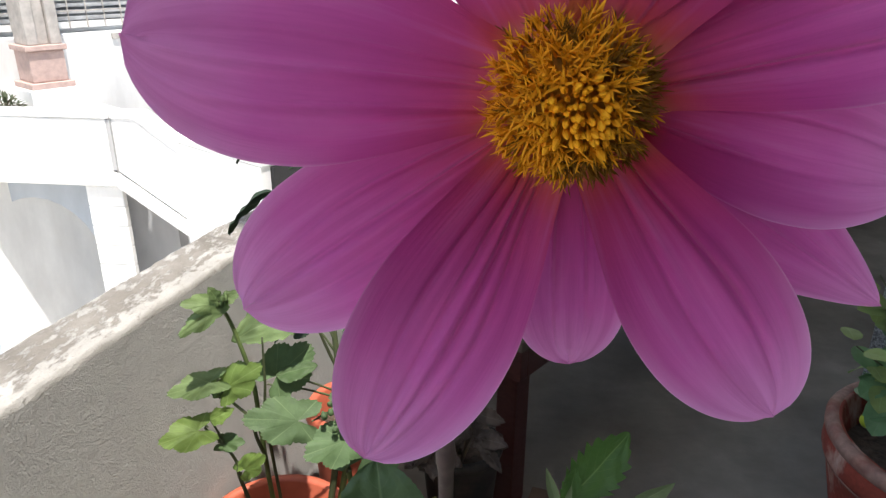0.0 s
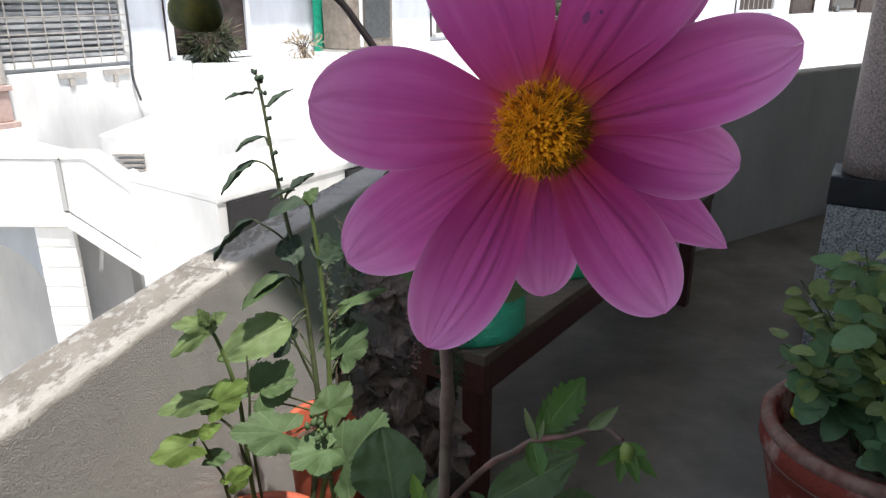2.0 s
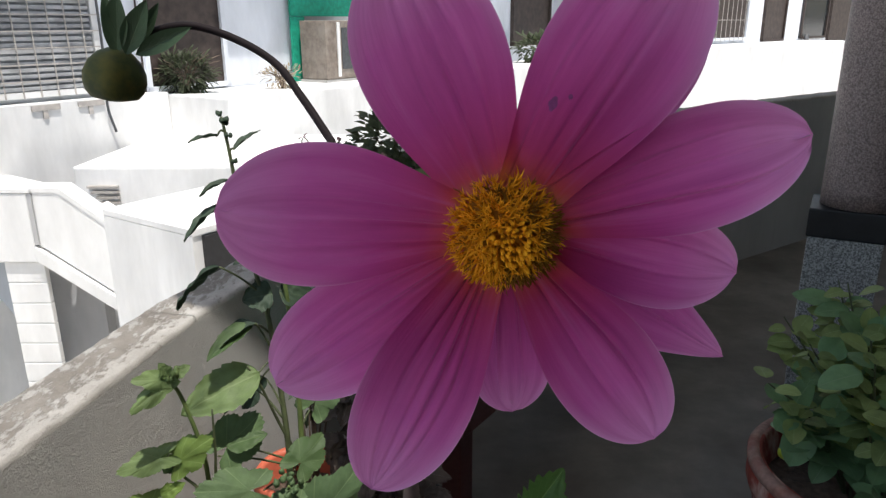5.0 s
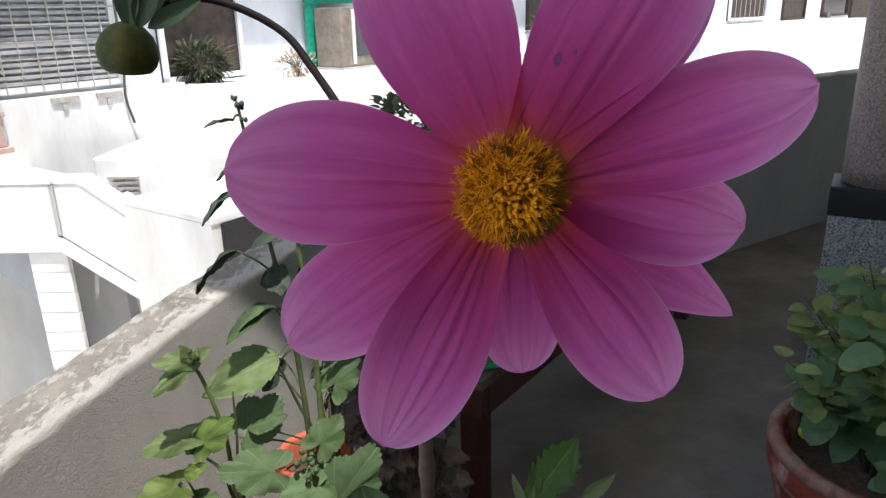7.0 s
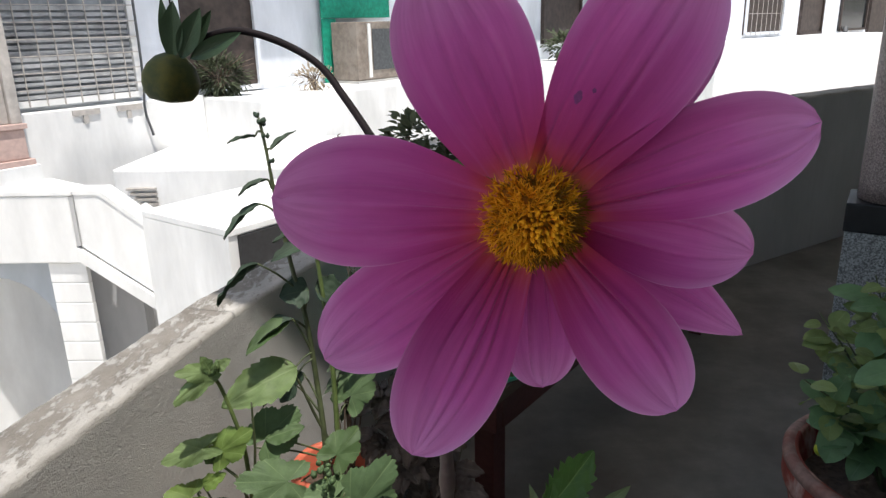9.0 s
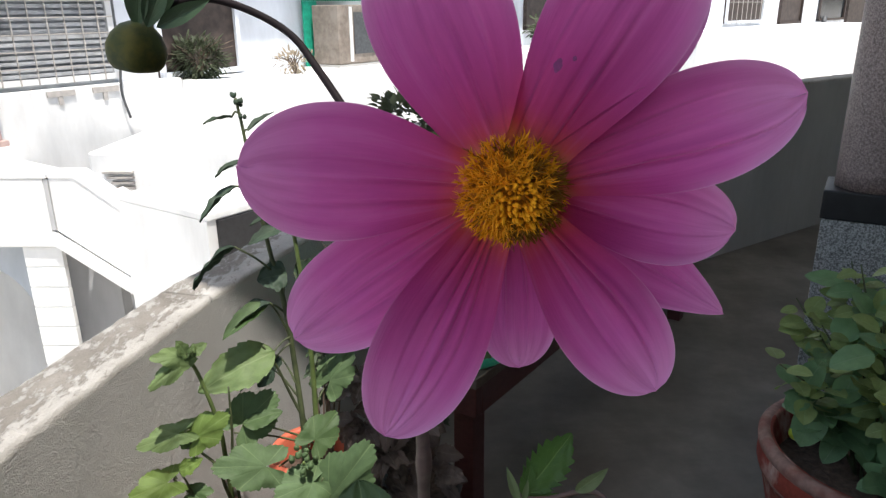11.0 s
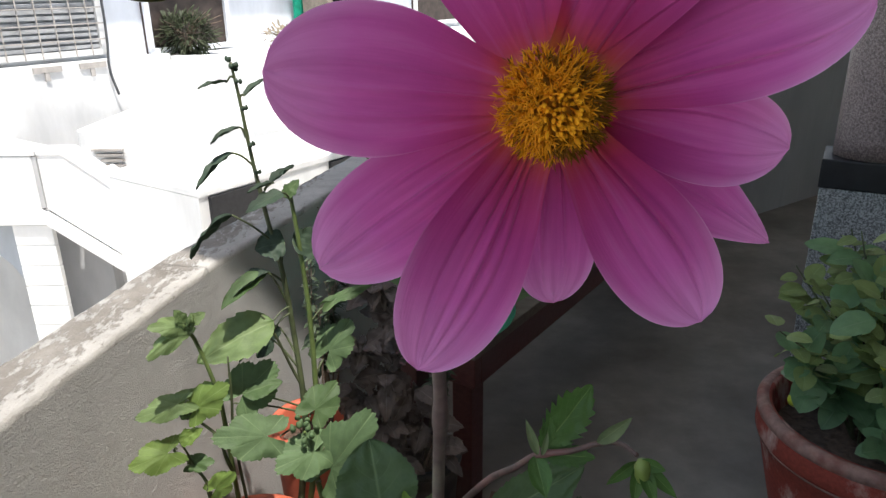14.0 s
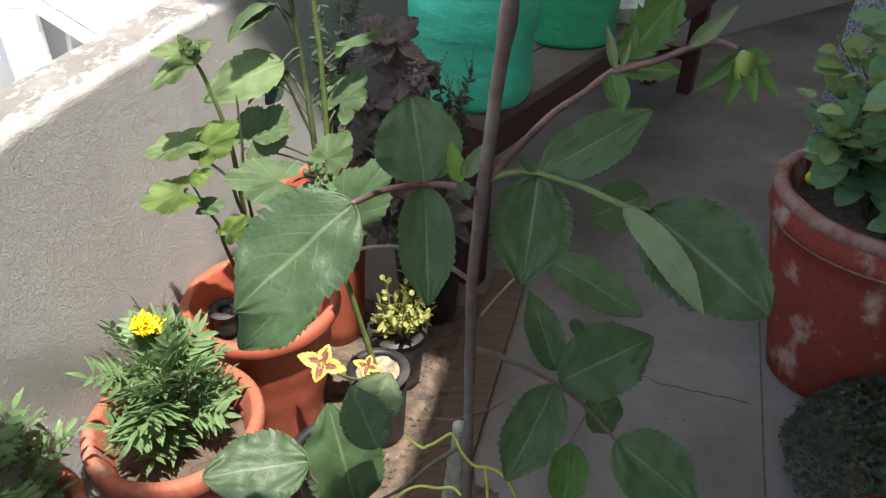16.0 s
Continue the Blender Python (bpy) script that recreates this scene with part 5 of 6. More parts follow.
toothed(branch, (0.035, 0.198, 0.789), (0.0785, 0.218, 0.7955), 0.0170, (0.0, -0.85, 0.4))
toothed(branch, (0.0505, 0.132, 0.8345), (0.1065, 0.083, 0.8055), 0.0285, (0.15, -0.85, 0.55), fold=0.06, droop=0.06, wide=wide_broad)
toothed(branch, (0.0340, 0.1225, 0.8425), (0.0725, 0.0820, 0.8035), 0.0080, (-0.5, -0.70, 0.50), M_UNDER, fold=0.1, droop=0.05, bend=-0.05)
branch = part("petiole", tube([(-0.032, 0.188, 0.711), (-0.019, 0.198, 0.723), (-0.007, 0.198, 0.740), (0.013, 0.198, 0.754)], 0.0011, 0.0008, 6, 6), M_PETIOLE, dahlia)
toothed(branch, (0.013, 0.198, 0.754), (0.0745, 0.168, 0.7325), 0.0160, (0, -0.6, 0.8), fold=0.2)
branch = part("petiole", tube([(-0.038, 0.193, 0.675), (-0.022, 0.194, 0.670), (0.004, 0.196, 0.655), (0.030, 0.198, 0.636), (0.057, 0.194, 0.613), (0.082, 0.188, 0.585)], 0.0024, 0.0014, 8, 8), M_PETIOLE, dahlia)
toothed(branch, (0.033, 0.218, 0.632), (0.0080, 0.238, 0.6935), 0.0140, (0.1, -0.9, 0.35), fold=0.25)
toothed(branch, (0.050, 0.268, 0.643), (0.0620, 0.258, 0.6290), 0.0060, (0.1, -0.9, 0.35))
toothed(branch, (0.032, 0.198, 0.639), (0.1045, 0.218, 0.6690), 0.0276, (0.0, -0.7, 0.7), fold=0.12)
toothed(branch, (0.066, 0.222, 0.607), (0.0940, 0.228, 0.5420), 0.0168, (0.1, -0.8, 0.5))
toothed(branch, (0.028, 0.197, 0.636), (-0.0065, 0.148, 0.5790), 0.0228, (0.1, -0.75, 0.55), fold=0.2)
toothed(branch, (0.082, 0.188, 0.585), (0.1455, 0.148, 0.5555), 0.0296, (0.1, -0.6, 0.75), fold=0.12)
toothed(branch, (0.048, 0.197, 0.570), (0.0465, 0.168, 0.5180), 0.0170, (0.1, -0.8, 0.5), M_DLEAF2)
part("petiole", tube([(0.057, 0.194, 0.613), (0.053, 0.197, 0.590), (0.048, 0.197, 0.570)], 0.0010, 0.0008, 5, 6), M_PETIOLE, dahlia)
branch = part("petiole", tube([(-0.034, 0.198, 0.568), (-0.0636, 0.2321, 0.4952), (-0.1059, 0.2855, 0.3777), (-0.1657, 0.3716, 0.2287), (-0.2144, 0.3716, 0.2773), (-0.2208, 0.3716, 0.3157)], 0.0024, 0.0015, 8, 8), M_PETIOLE, dahlia)
toothed(branch, (-0.2208, 0.3716, 0.3157), (-0.3372, 0.3332, 0.3336), 0.0450, (0.05, -0.45, 0.9), fold=0.10, wide=wide_broad)
toothed(branch, (-0.1657, 0.3716, 0.2312), (-0.1971, 0.4100, 0.3695), 0.0500, (0.10, -0.60, 0.8), fold=0.12)
toothed(branch, (-0.123, 0.288, 0.447), (-0.1515, 0.318, 0.5035), 0.0245, (0.1, -0.8, 0.5))
toothed(branch, (-0.135, 0.308, 0.473), (-0.1115, 0.338, 0.5035), 0.0258, (0.1, -0.8, 0.5), M_UNDER)
for a, b in (((-0.034, 0.197, 0.60), (-0.006, 0.190, 0.628)), ((-0.036, 0.196, 0.60), (-0.062, 0.215, 0.575))):
    part("leaf_scar_stalk", tube([a, Vector(a).lerp(Vector(b), 0.5) + Vector((0, 0, -0.003)), b], 0.0011, 0.0006, 5, 6), M_SHOOT, dahlia, "thin dry leafless stalk")

shoot = part("side_shoot", tube([(-0.0350, 0.1630, 0.8320), (-0.0248, 0.1541, 0.8525), (-0.0077, 0.1376, 0.8849), (0.0051, 0.1247, 0.9027), (0.0154, 0.1158, 0.9172), (0.0311, 0.1075, 0.9257), (0.0426, 0.1031, 0.9330), (0.0513, 0.0951, 0.9388), (0.0569, 0.0854, 0.9393)], 0.0023, 0.0011, 8, 9, bulges=((0.53, 0.4),)), M_SHOOT, dahlia, "young reddish green side shoot with a small bud")
toothed(shoot, (0.0197, 0.1139, 0.9254), (0.0430, 0.1221, 0.9534), 0.0100, (-0.2, -1, 0.1), M_DLEAF2, teeth=0.34, count=8)
toothed(shoot, (0.0184, 0.1140, 0.9224), (0.0216, 0.1149, 0.9397), 0.0040, (0, -1, 0.2), M_DLEAF2, teeth=0.2, count=5)
toothed(shoot, (0.0175, 0.1140, 0.9195), (0.0430, 0.1071, 0.9219), 0.0055, (0, -0.8, 0.6), M_DLEAF2, teeth=0.3, count=7, nu=35)
toothed(shoot, (0.0145, 0.1151, 0.9171), (0.0181, 0.0980, 0.9060), 0.0056, (0, -1, 0.3), M_DLEAF2, fold=0.4)
leaf(shoot, M_UNDER, (0.0158, 0.1137, 0.9183), (0.0092, 0.1142, 0.9388), 0.0024, (0, -1, 0.2), "bract", wide=wide_lance, fold=0.5, nu=10, nv=3)
leaf(shoot, M_UNDER, (0.0175, 0.1120, 0.9195), (0.0197, 0.1099, 0.9344), 0.0016, (0, -1, 0.2), "bract", wide=wide_lance, fold=0.5, nu=10, nv=3)
leaf(shoot, M_UNDER, (0.0422, 0.1022, 0.9340), (0.0543, 0.0909, 0.9544), 0.0036, (0, -1, 0.5), "bract", wide=wide_lance, fold=0.5, nu=12, nv=3)
part("bud", lathe([(0, -0.0065), (0.0022, -0.0060), (0.0038, -0.0025), (0.0040, 0.0018), (0.0026, 0.005), (0, 0.0056)], 18, m=Matrix.Translation((0.0586, 0.0810, 0.9345))), M_BUDY, shoot, "small yellow-green bud")
for tip, w in (((0.0457, 0.0920, 0.9193), 0.0030), ((0.0552, 0.0797, 0.9175), 0.0034), ((0.0641, 0.0750, 0.9205), 0.0034), ((0.0736, 0.0770, 0.9230), 0.0032), ((0.0681, 0.0780, 0.9365), 0.0030), ((0.0504, 0.0903, 0.9267), 0.0028)):
    leaf(shoot, M_DLEAF2, (0.0571, 0.0815, 0.9395), tip, w, (0, -1, 0.3), "bract", wide=wide_lance, fold=0.4, droop=-0.08, nu=12, nv=3)

twine = thing("twine", "yellow-green twine tied loosely round the dahlia stem", "twine")
for run in (((-0.084, 0.215, 0.560), (-0.069, 0.2, 0.564), (-0.064, 0.2, 0.566), (-0.058, 0.2, 0.570), (-0.051, 0.2, 0.577), (-0.045, 0.2, 0.582), (-0.041, 0.198, 0.579), (-0.036, 0.190, 0.572), (-0.025, 0.187, 0.559), (-0.014, 0.187, 0.557), (-0.003, 0.187, 0.550), (0.007, 0.187, 0.534), (0.015, 0.187, 0.511)),
            ((-0.016, 0.187, 0.557), (-0.013, 0.187, 0.533), (-0.011, 0.187, 0.505)),
            ((-0.100, 0.205, 0.470), (-0.093, 0.205, 0.485), (-0.082, 0.205, 0.500), (-0.070, 0.205, 0.506), (-0.055, 0.205, 0.504), (-0.042, 0.202, 0.509), (-0.034, 0.192, 0.512))):
    part("strand", tube(run, 0.0012, sides=7), M_STRING, twine)

# ---- the other plants ----


def palm_leaf(parent, material, base, tip, hw, face, name="leaf", seed=0.0):
    """A shallowly five-lobed, toothed and pleated leaf; its stalk joins it a little inside the base."""
    base, tip, face = Vector(base), Vector(tip), Vector(face)
    d = tip - base
    joint, length = base + d * 0.22, d.length * 0.80
    d.normalize()
    up = (face - d * face.dot(d)).normalized()
    side = d.cross(up)
    bm = bmesh.new()
    uv = bm.loops.layers.uv.verify()
    nt, nr, lobe = 120, 6, radians(58)
    wide = hw / (0.82 * length)
    grid = []
    for i in range(nt + 1):
        a = radians(-150 + 300 * i / nt)
        k = max(-2, min(2, round(a / lobe)))
        off = max(-1.0, min(1.0, (a - k * lobe) / (lobe * 0.5)))
        reach = (1 - 0.10 * abs(k)) * (1 - 0.13 * abs(off) ** 1.8) * (1 - 0.45 * max(0.0, abs(a) - radians(125)) / radians(25))
        reach *= 1 + 0.05 * noise.noise(Vector((a * 3, seed, 0)))
        tooth = 0.08 * ((i * 0.28 + seed) % 1.0 - 0.5)
        row = []
        for j in range(nr + 1):
            q = j / nr
            rr = length * reach * (q + tooth * (j == nr))
            lift = length * (0.035 * q * abs(off) - 0.16 * q * q * (0.4 + 0.6 * math.cos(a)) + 0.10 * q * noise.noise(Vector((math.cos(a) * q * 2 + seed, math.sin(a) * q * 2, seed * 3))))
            row.append((bm.verts.new(joint + d * rr * math.cos(a) + side * rr * math.sin(a) * wide + up * lift), (q * 0.9 + 0.05, 0.5 + 0.48 * off)))
        grid.append(row)
    for p, q in zip(grid, grid[1:]):
        for j in range(nr):
            quad = (p[j], p[j + 1], q[j + 1], q[j])
            f = bm.faces.new([x[0] for x in quad])
            for loop, x in zip(f.loops, quad):
                loop[uv].uv = x[1]
    return part(name, bm, material, parent)


def mallow(parent, base, tip, hw, mt=None, face=(0.2, -0.75, 0.6), name="leaf", **more):
    if hw > 0.0125 and "wide" not in more and mt is not M_HLEAFD:
        return palm_leaf(parent, mt or M_HLEAF, base, tip, hw, face, name, Vector(base).x * 37 + Vector(tip).z * 11)
    opts = dict(wide=wide_mallow, teeth=0.14, count=8, nu=32, nv=7, fold=0.15, droop=0.15, ruffle=0.13)
    opts.update(more)
    return leaf(parent, mt or M_HLEAF, base, tip, hw, face, name, **opts)


def petioled(parent, stem_at, base, tip, hw, mt=None, **more):
    st = part("petiole", tube([stem_at, Vector(stem_at).lerp(Vector(base), 0.5) + Vector((0, 0, 0.004)), base], 0.0018, 0.0013, 5, 6), M_HSTEM, parent)
    mallow(st, base, tip, hw, mt, **more)


tall = thing("mallow_plant", "tall slender mallow with round leaves and buds rising above the parapet", "mallow")
part("stem", tube([(-0.300, 0.775, 0.20), (-0.265, 0.77, 0.42), (-0.255, 0.77, 0.527), (-0.262, 0.78, 0.643), (-0.271, 0.78, 0.757), (-0.285, 0.78, 0.838), (-0.298, 0.78, 0.931), (-0.306, 0.78, 1.011), (-0.312, 0.78, 1.055)], 0.0058, 0.0018, 7, 9), M_HSTEM, tall)
part("stem", tube([(-0.290, 0.785, 0.20), (-0.250, 0.795, 0.42), (-0.242, 0.80, 0.519), (-0.241, 0.80, 0.673), (-0.247, 0.80, 0.786), (-0.254, 0.80, 0.872)], 0.0055, 0.0028, 7, 9), M_HSTEMG, tall)
part("stem", tube([(-0.250, 0.775, 0.55), (-0.268, 0.77, 0.60), (-0.285, 0.76, 0.66), (-0.30, 0.75, 0.70)], 0.0028, 0.0016, 6, 7), M_HSTEM, tall)
# Dark material stands in for shade on these upper leaves.
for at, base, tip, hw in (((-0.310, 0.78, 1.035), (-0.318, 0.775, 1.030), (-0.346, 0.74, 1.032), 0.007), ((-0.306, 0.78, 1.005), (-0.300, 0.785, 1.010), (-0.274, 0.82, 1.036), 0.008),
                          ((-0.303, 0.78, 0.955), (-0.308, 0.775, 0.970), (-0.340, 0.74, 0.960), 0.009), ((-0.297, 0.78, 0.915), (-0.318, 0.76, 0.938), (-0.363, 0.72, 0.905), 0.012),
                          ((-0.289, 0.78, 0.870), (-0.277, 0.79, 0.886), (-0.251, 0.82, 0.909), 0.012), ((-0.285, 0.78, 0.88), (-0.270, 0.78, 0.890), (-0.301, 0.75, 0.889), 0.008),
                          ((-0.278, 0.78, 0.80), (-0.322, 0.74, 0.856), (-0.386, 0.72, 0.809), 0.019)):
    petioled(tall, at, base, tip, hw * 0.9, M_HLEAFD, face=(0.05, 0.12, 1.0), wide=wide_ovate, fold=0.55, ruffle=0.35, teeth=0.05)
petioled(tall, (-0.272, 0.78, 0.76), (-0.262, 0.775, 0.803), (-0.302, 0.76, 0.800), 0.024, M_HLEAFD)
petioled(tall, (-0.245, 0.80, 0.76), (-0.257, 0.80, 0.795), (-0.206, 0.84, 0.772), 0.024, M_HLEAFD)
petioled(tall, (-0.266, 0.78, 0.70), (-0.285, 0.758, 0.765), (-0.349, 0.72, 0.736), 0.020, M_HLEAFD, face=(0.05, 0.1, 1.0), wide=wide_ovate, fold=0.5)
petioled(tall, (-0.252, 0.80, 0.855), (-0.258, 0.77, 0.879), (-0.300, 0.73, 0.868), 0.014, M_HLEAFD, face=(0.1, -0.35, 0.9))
petioled(tall, (-0.253, 0.80, 0.855), (-0.260, 0.79, 0.866), (-0.240, 0.80, 0.890), 0.010)
petioled(tall, (-0.264, 0.780, 0.700), (-0.284, 0.750, 0.690), (-0.382, 0.690, 0.663), 0.0340, M_HLEAF2, face=(0.25, -0.6, 0.75), wide=wide_ovate, droop=0.2)
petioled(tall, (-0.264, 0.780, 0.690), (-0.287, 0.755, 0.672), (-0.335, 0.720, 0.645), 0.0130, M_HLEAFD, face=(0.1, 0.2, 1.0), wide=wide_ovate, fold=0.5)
petioled(tall, (-0.272, 0.780, 0.740), (-0.291, 0.760, 0.762), (-0.341, 0.700, 0.741), 0.0165, M_HLEAF, face=(0.05, -0.25, 1.0), wide=wide_ovate, fold=0.4)
petioled(tall, (-0.242, 0.800, 0.560), (-0.229, 0.820, 0.588), (-0.187, 0.840, 0.645), 0.0300, M_HLEAF3)
petioled(tall, (-0.242, 0.800, 0.660), (-0.217, 0.820, 0.684), (-0.152, 0.860, 0.711), 0.0140, face=(0, -0.3, 1))
petioled(tall, (-0.254, 0.770, 0.500), (-0.272, 0.680, 0.541), (-0.350, 0.640, 0.568), 0.0330, M_HLEAF3, face=(0.1, -0.75, 0.65), ruffle=0.26)
petioled(tall, (-0.246, 0.785, 0.510), (-0.236, 0.720, 0.546), (-0.198, 0.750, 0.586), 0.0270, M_HLEAF, ruffle=0.25)
petioled(tall, (-0.222, 0.665, 0.470), (-0.214, 0.660, 0.476), (-0.140, 0.655, 0.586), 0.0430, M_HLEAF3, face=(0.1, -0.8, 0.55))
petioled(tall, (-0.222, 0.665, 0.480), (-0.207, 0.668, 0.530), (-0.262, 0.620, 0.532), 0.0310, M_HLEAF3)
petioled(tall, (-0.254, 0.770, 0.520), (-0.343, 0.710, 0.577), (-0.288, 0.740, 0.626), 0.0370, M_HLEAF3, face=(0.1, -0.85, 0.5))
# Darker blade laid where a leaf above shades the one beneath.
petioled(tall, (-0.254, 0.770, 0.530), (-0.330, 0.715, 0.590), (-0.275, 0.728, 0.606), 0.0190, M_HLEAF, face=(0.1, -0.5, 0.85), wide=wide_ovate)
petioled(tall, (-0.261, 0.775, 0.600), (-0.300, 0.790, 0.640), (-0.325, 0.780, 0.612), 0.0130, M_HLEAFD, wide=wide_ovate)
petioled(tall, (-0.261, 0.775, 0.620), (-0.286, 0.790, 0.660), (-0.310, 0.790, 0.640), 0.0120, M_HLEAFD, wide=wide_ovate)
rng = random.Random(5)


def bud_cluster(parent, at, count, size, spread, mt):
    """A few small flower buds round one place."""
    for _ in range(count):
        q = Vector(at) + Vector((rng.uniform(-1, 1), rng.uniform(-1, 1), rng.uniform(-1, 1))) * spread
        part("flower_bud", lathe([(0, -size), (size * 0.7, -size * 0.5), (size * 0.8, 0.1 * size), (size * 0.4, size * 0.9), (0, size * 1.3)], 8, None, Matrix.Translation(q) @ pose(0, 0, 0, rng.uniform(-40, 40), rng.uniform(-40, 40), 0)), mt, parent)


bud_cluster(tall, (-0.233, 0.666, 0.562), 16, 0.0055, 0.016, M_HLEAF3)
bud_cluster(tall, (-0.312, 0.78, 1.052), 6, 0.0042, 0.007, M_HLEAFD)
for q in ((-0.304, 0.777, 1.028), (-0.300, 0.777, 0.995), (-0.296, 0.777, 0.945), (-0.290, 0.777, 0.905)):
    bud_cluster(tall, q, 2, 0.0038, 0.003, M_HLEAFD)
part("stem", tube([(-0.256, 0.76, 0.44), (-0.240, 0.71, 0.50), (-0.233, 0.668, 0.556)], 0.0028, 0.002, 6, 7), M_HSTEMG, tall)

small = thing("mallow_plant", "young pale green mallow in full sun before the wall", "mallow")
part("stem", tube([(-0.350, 0.735, 0.20), (-0.355, 0.710, 0.40), (-0.352, 0.690, 0.526), (-0.350, 0.680, 0.587), (-0.352, 0.670, 0.633), (-0.357, 0.665, 0.666), (-0.366, 0.660, 0.707), (-0.371, 0.650, 0.728)], 0.0042, 0.0024, 7, 8), M_HSTEMG, small)
part("stem", tube([(-0.350, 0.690, 0.470), (-0.354, 0.680, 0.503), (-0.356, 0.665, 0.551), (-0.376, 0.660, 0.579), (-0.395, 0.660, 0.604)], 0.0030, 0.0016, 7, 8), M_HSTEM, small)
part("stem", tube([(-0.362, 0.735, 0.20), (-0.380, 0.670, 0.430), (-0.381, 0.665, 0.469), (-0.394, 0.660, 0.503), (-0.417, 0.655, 0.535)], 0.0034, 0.0016, 7, 8), M_HSTEM, small)
part("stem", tube([(-0.340, 0.740, 0.20), (-0.345, 0.700, 0.50), (-0.338, 0.690, 0.60), (-0.336, 0.690, 0.665)], 0.0030, 0.0014, 7, 8), M_HSTEM, small)
for at, base, tip, hw, mt in (((-0.371, 0.650, 0.728), (-0.372, 0.650, 0.731), (-0.409, 0.610, 0.708), 0.0135, M_HLEAF2), ((-0.371, 0.650, 0.728), (-0.372, 0.650, 0.733), (-0.404, 0.620, 0.747), 0.0135, M_HLEAF2),
                              ((-0.371, 0.650, 0.728), (-0.368, 0.650, 0.736), (-0.347, 0.660, 0.748), 0.0090, M_HLEAF2), ((-0.371, 0.650, 0.728), (-0.371, 0.648, 0.738), (-0.378, 0.640, 0.760), 0.0085, M_HLEAF2),
                              ((-0.395, 0.660, 0.604), (-0.387, 0.660, 0.614), (-0.449, 0.630, 0.606), 0.0185, M_HLEAF2), ((-0.376, 0.660, 0.579), (-0.389, 0.660, 0.595), (-0.335, 0.660, 0.636), 0.0245, M_HLEAFY),
                              ((-0.417, 0.655, 0.535), (-0.410, 0.650, 0.541), (-0.459, 0.610, 0.540), 0.0235, M_HLEAFY), ((-0.394, 0.660, 0.503), (-0.405, 0.650, 0.553), (-0.372, 0.650, 0.574), 0.0115, M_HLEAFY),
                              ((-0.394, 0.660, 0.500), (-0.404, 0.660, 0.509), (-0.367, 0.660, 0.513), 0.0135, M_HLEAF), ((-0.380, 0.668, 0.440), (-0.375, 0.660, 0.459), (-0.336, 0.640, 0.503), 0.0170, M_HLEAFY),
                              ((-0.376, 0.660, 0.579), (-0.396, 0.665, 0.580), (-0.400, 0.668, 0.606), 0.0090, M_HLEAF)):
    petioled(small, at, base, tip, hw, mt, face=(0.3, -0.7, 0.6), **({} if hw > 0.0125 else dict(count=10, nu=40, nv=8, ruffle=0.16)))
bud_cluster(small, (-0.366, 0.646, 0.737), 6, 0.0045, 0.007, M_HLEAF2)


def fern_leaf(bm, base, tip, face, leaflets, length, width):
    """A feathered marigold leaf: leaflets in pairs along a midrib."""
    base, tip, face = Vector(base), Vector(tip), Vector(face)
    d = (tip - base)
    side = d.normalized().cross(face).normalized()
    up = side.cross(d.normalized())
    for k in range(leaflets):
        s = 0.22 + 0.78 * k / (leaflets - 1)
        q = base + d * s + up * d.length * 0.12 * math.sin(s * 2.2)
        size = length * (0.65 + 0.6 * math.sin(math.pi * min(1, s * 0.9)))
        for sg in (-1, 1):
            stray = noise.noise_vector(q * 310 + Vector((sg * 5, 0, 0))) * 0.55
            sheet(bm, q, q + (side * sg * 0.9 + d.normalized() * 0.65 + stray).normalized() * size + up * size * 0.1, width, up + stray, wide_lance, 0.3, 0.2, 0.3, 4, 8, 1)
    sheet(bm, tip, tip + d.normalized() * length, width, up, wide_lance, 0.3, 0.2, 0.3, 4, 8, 1)


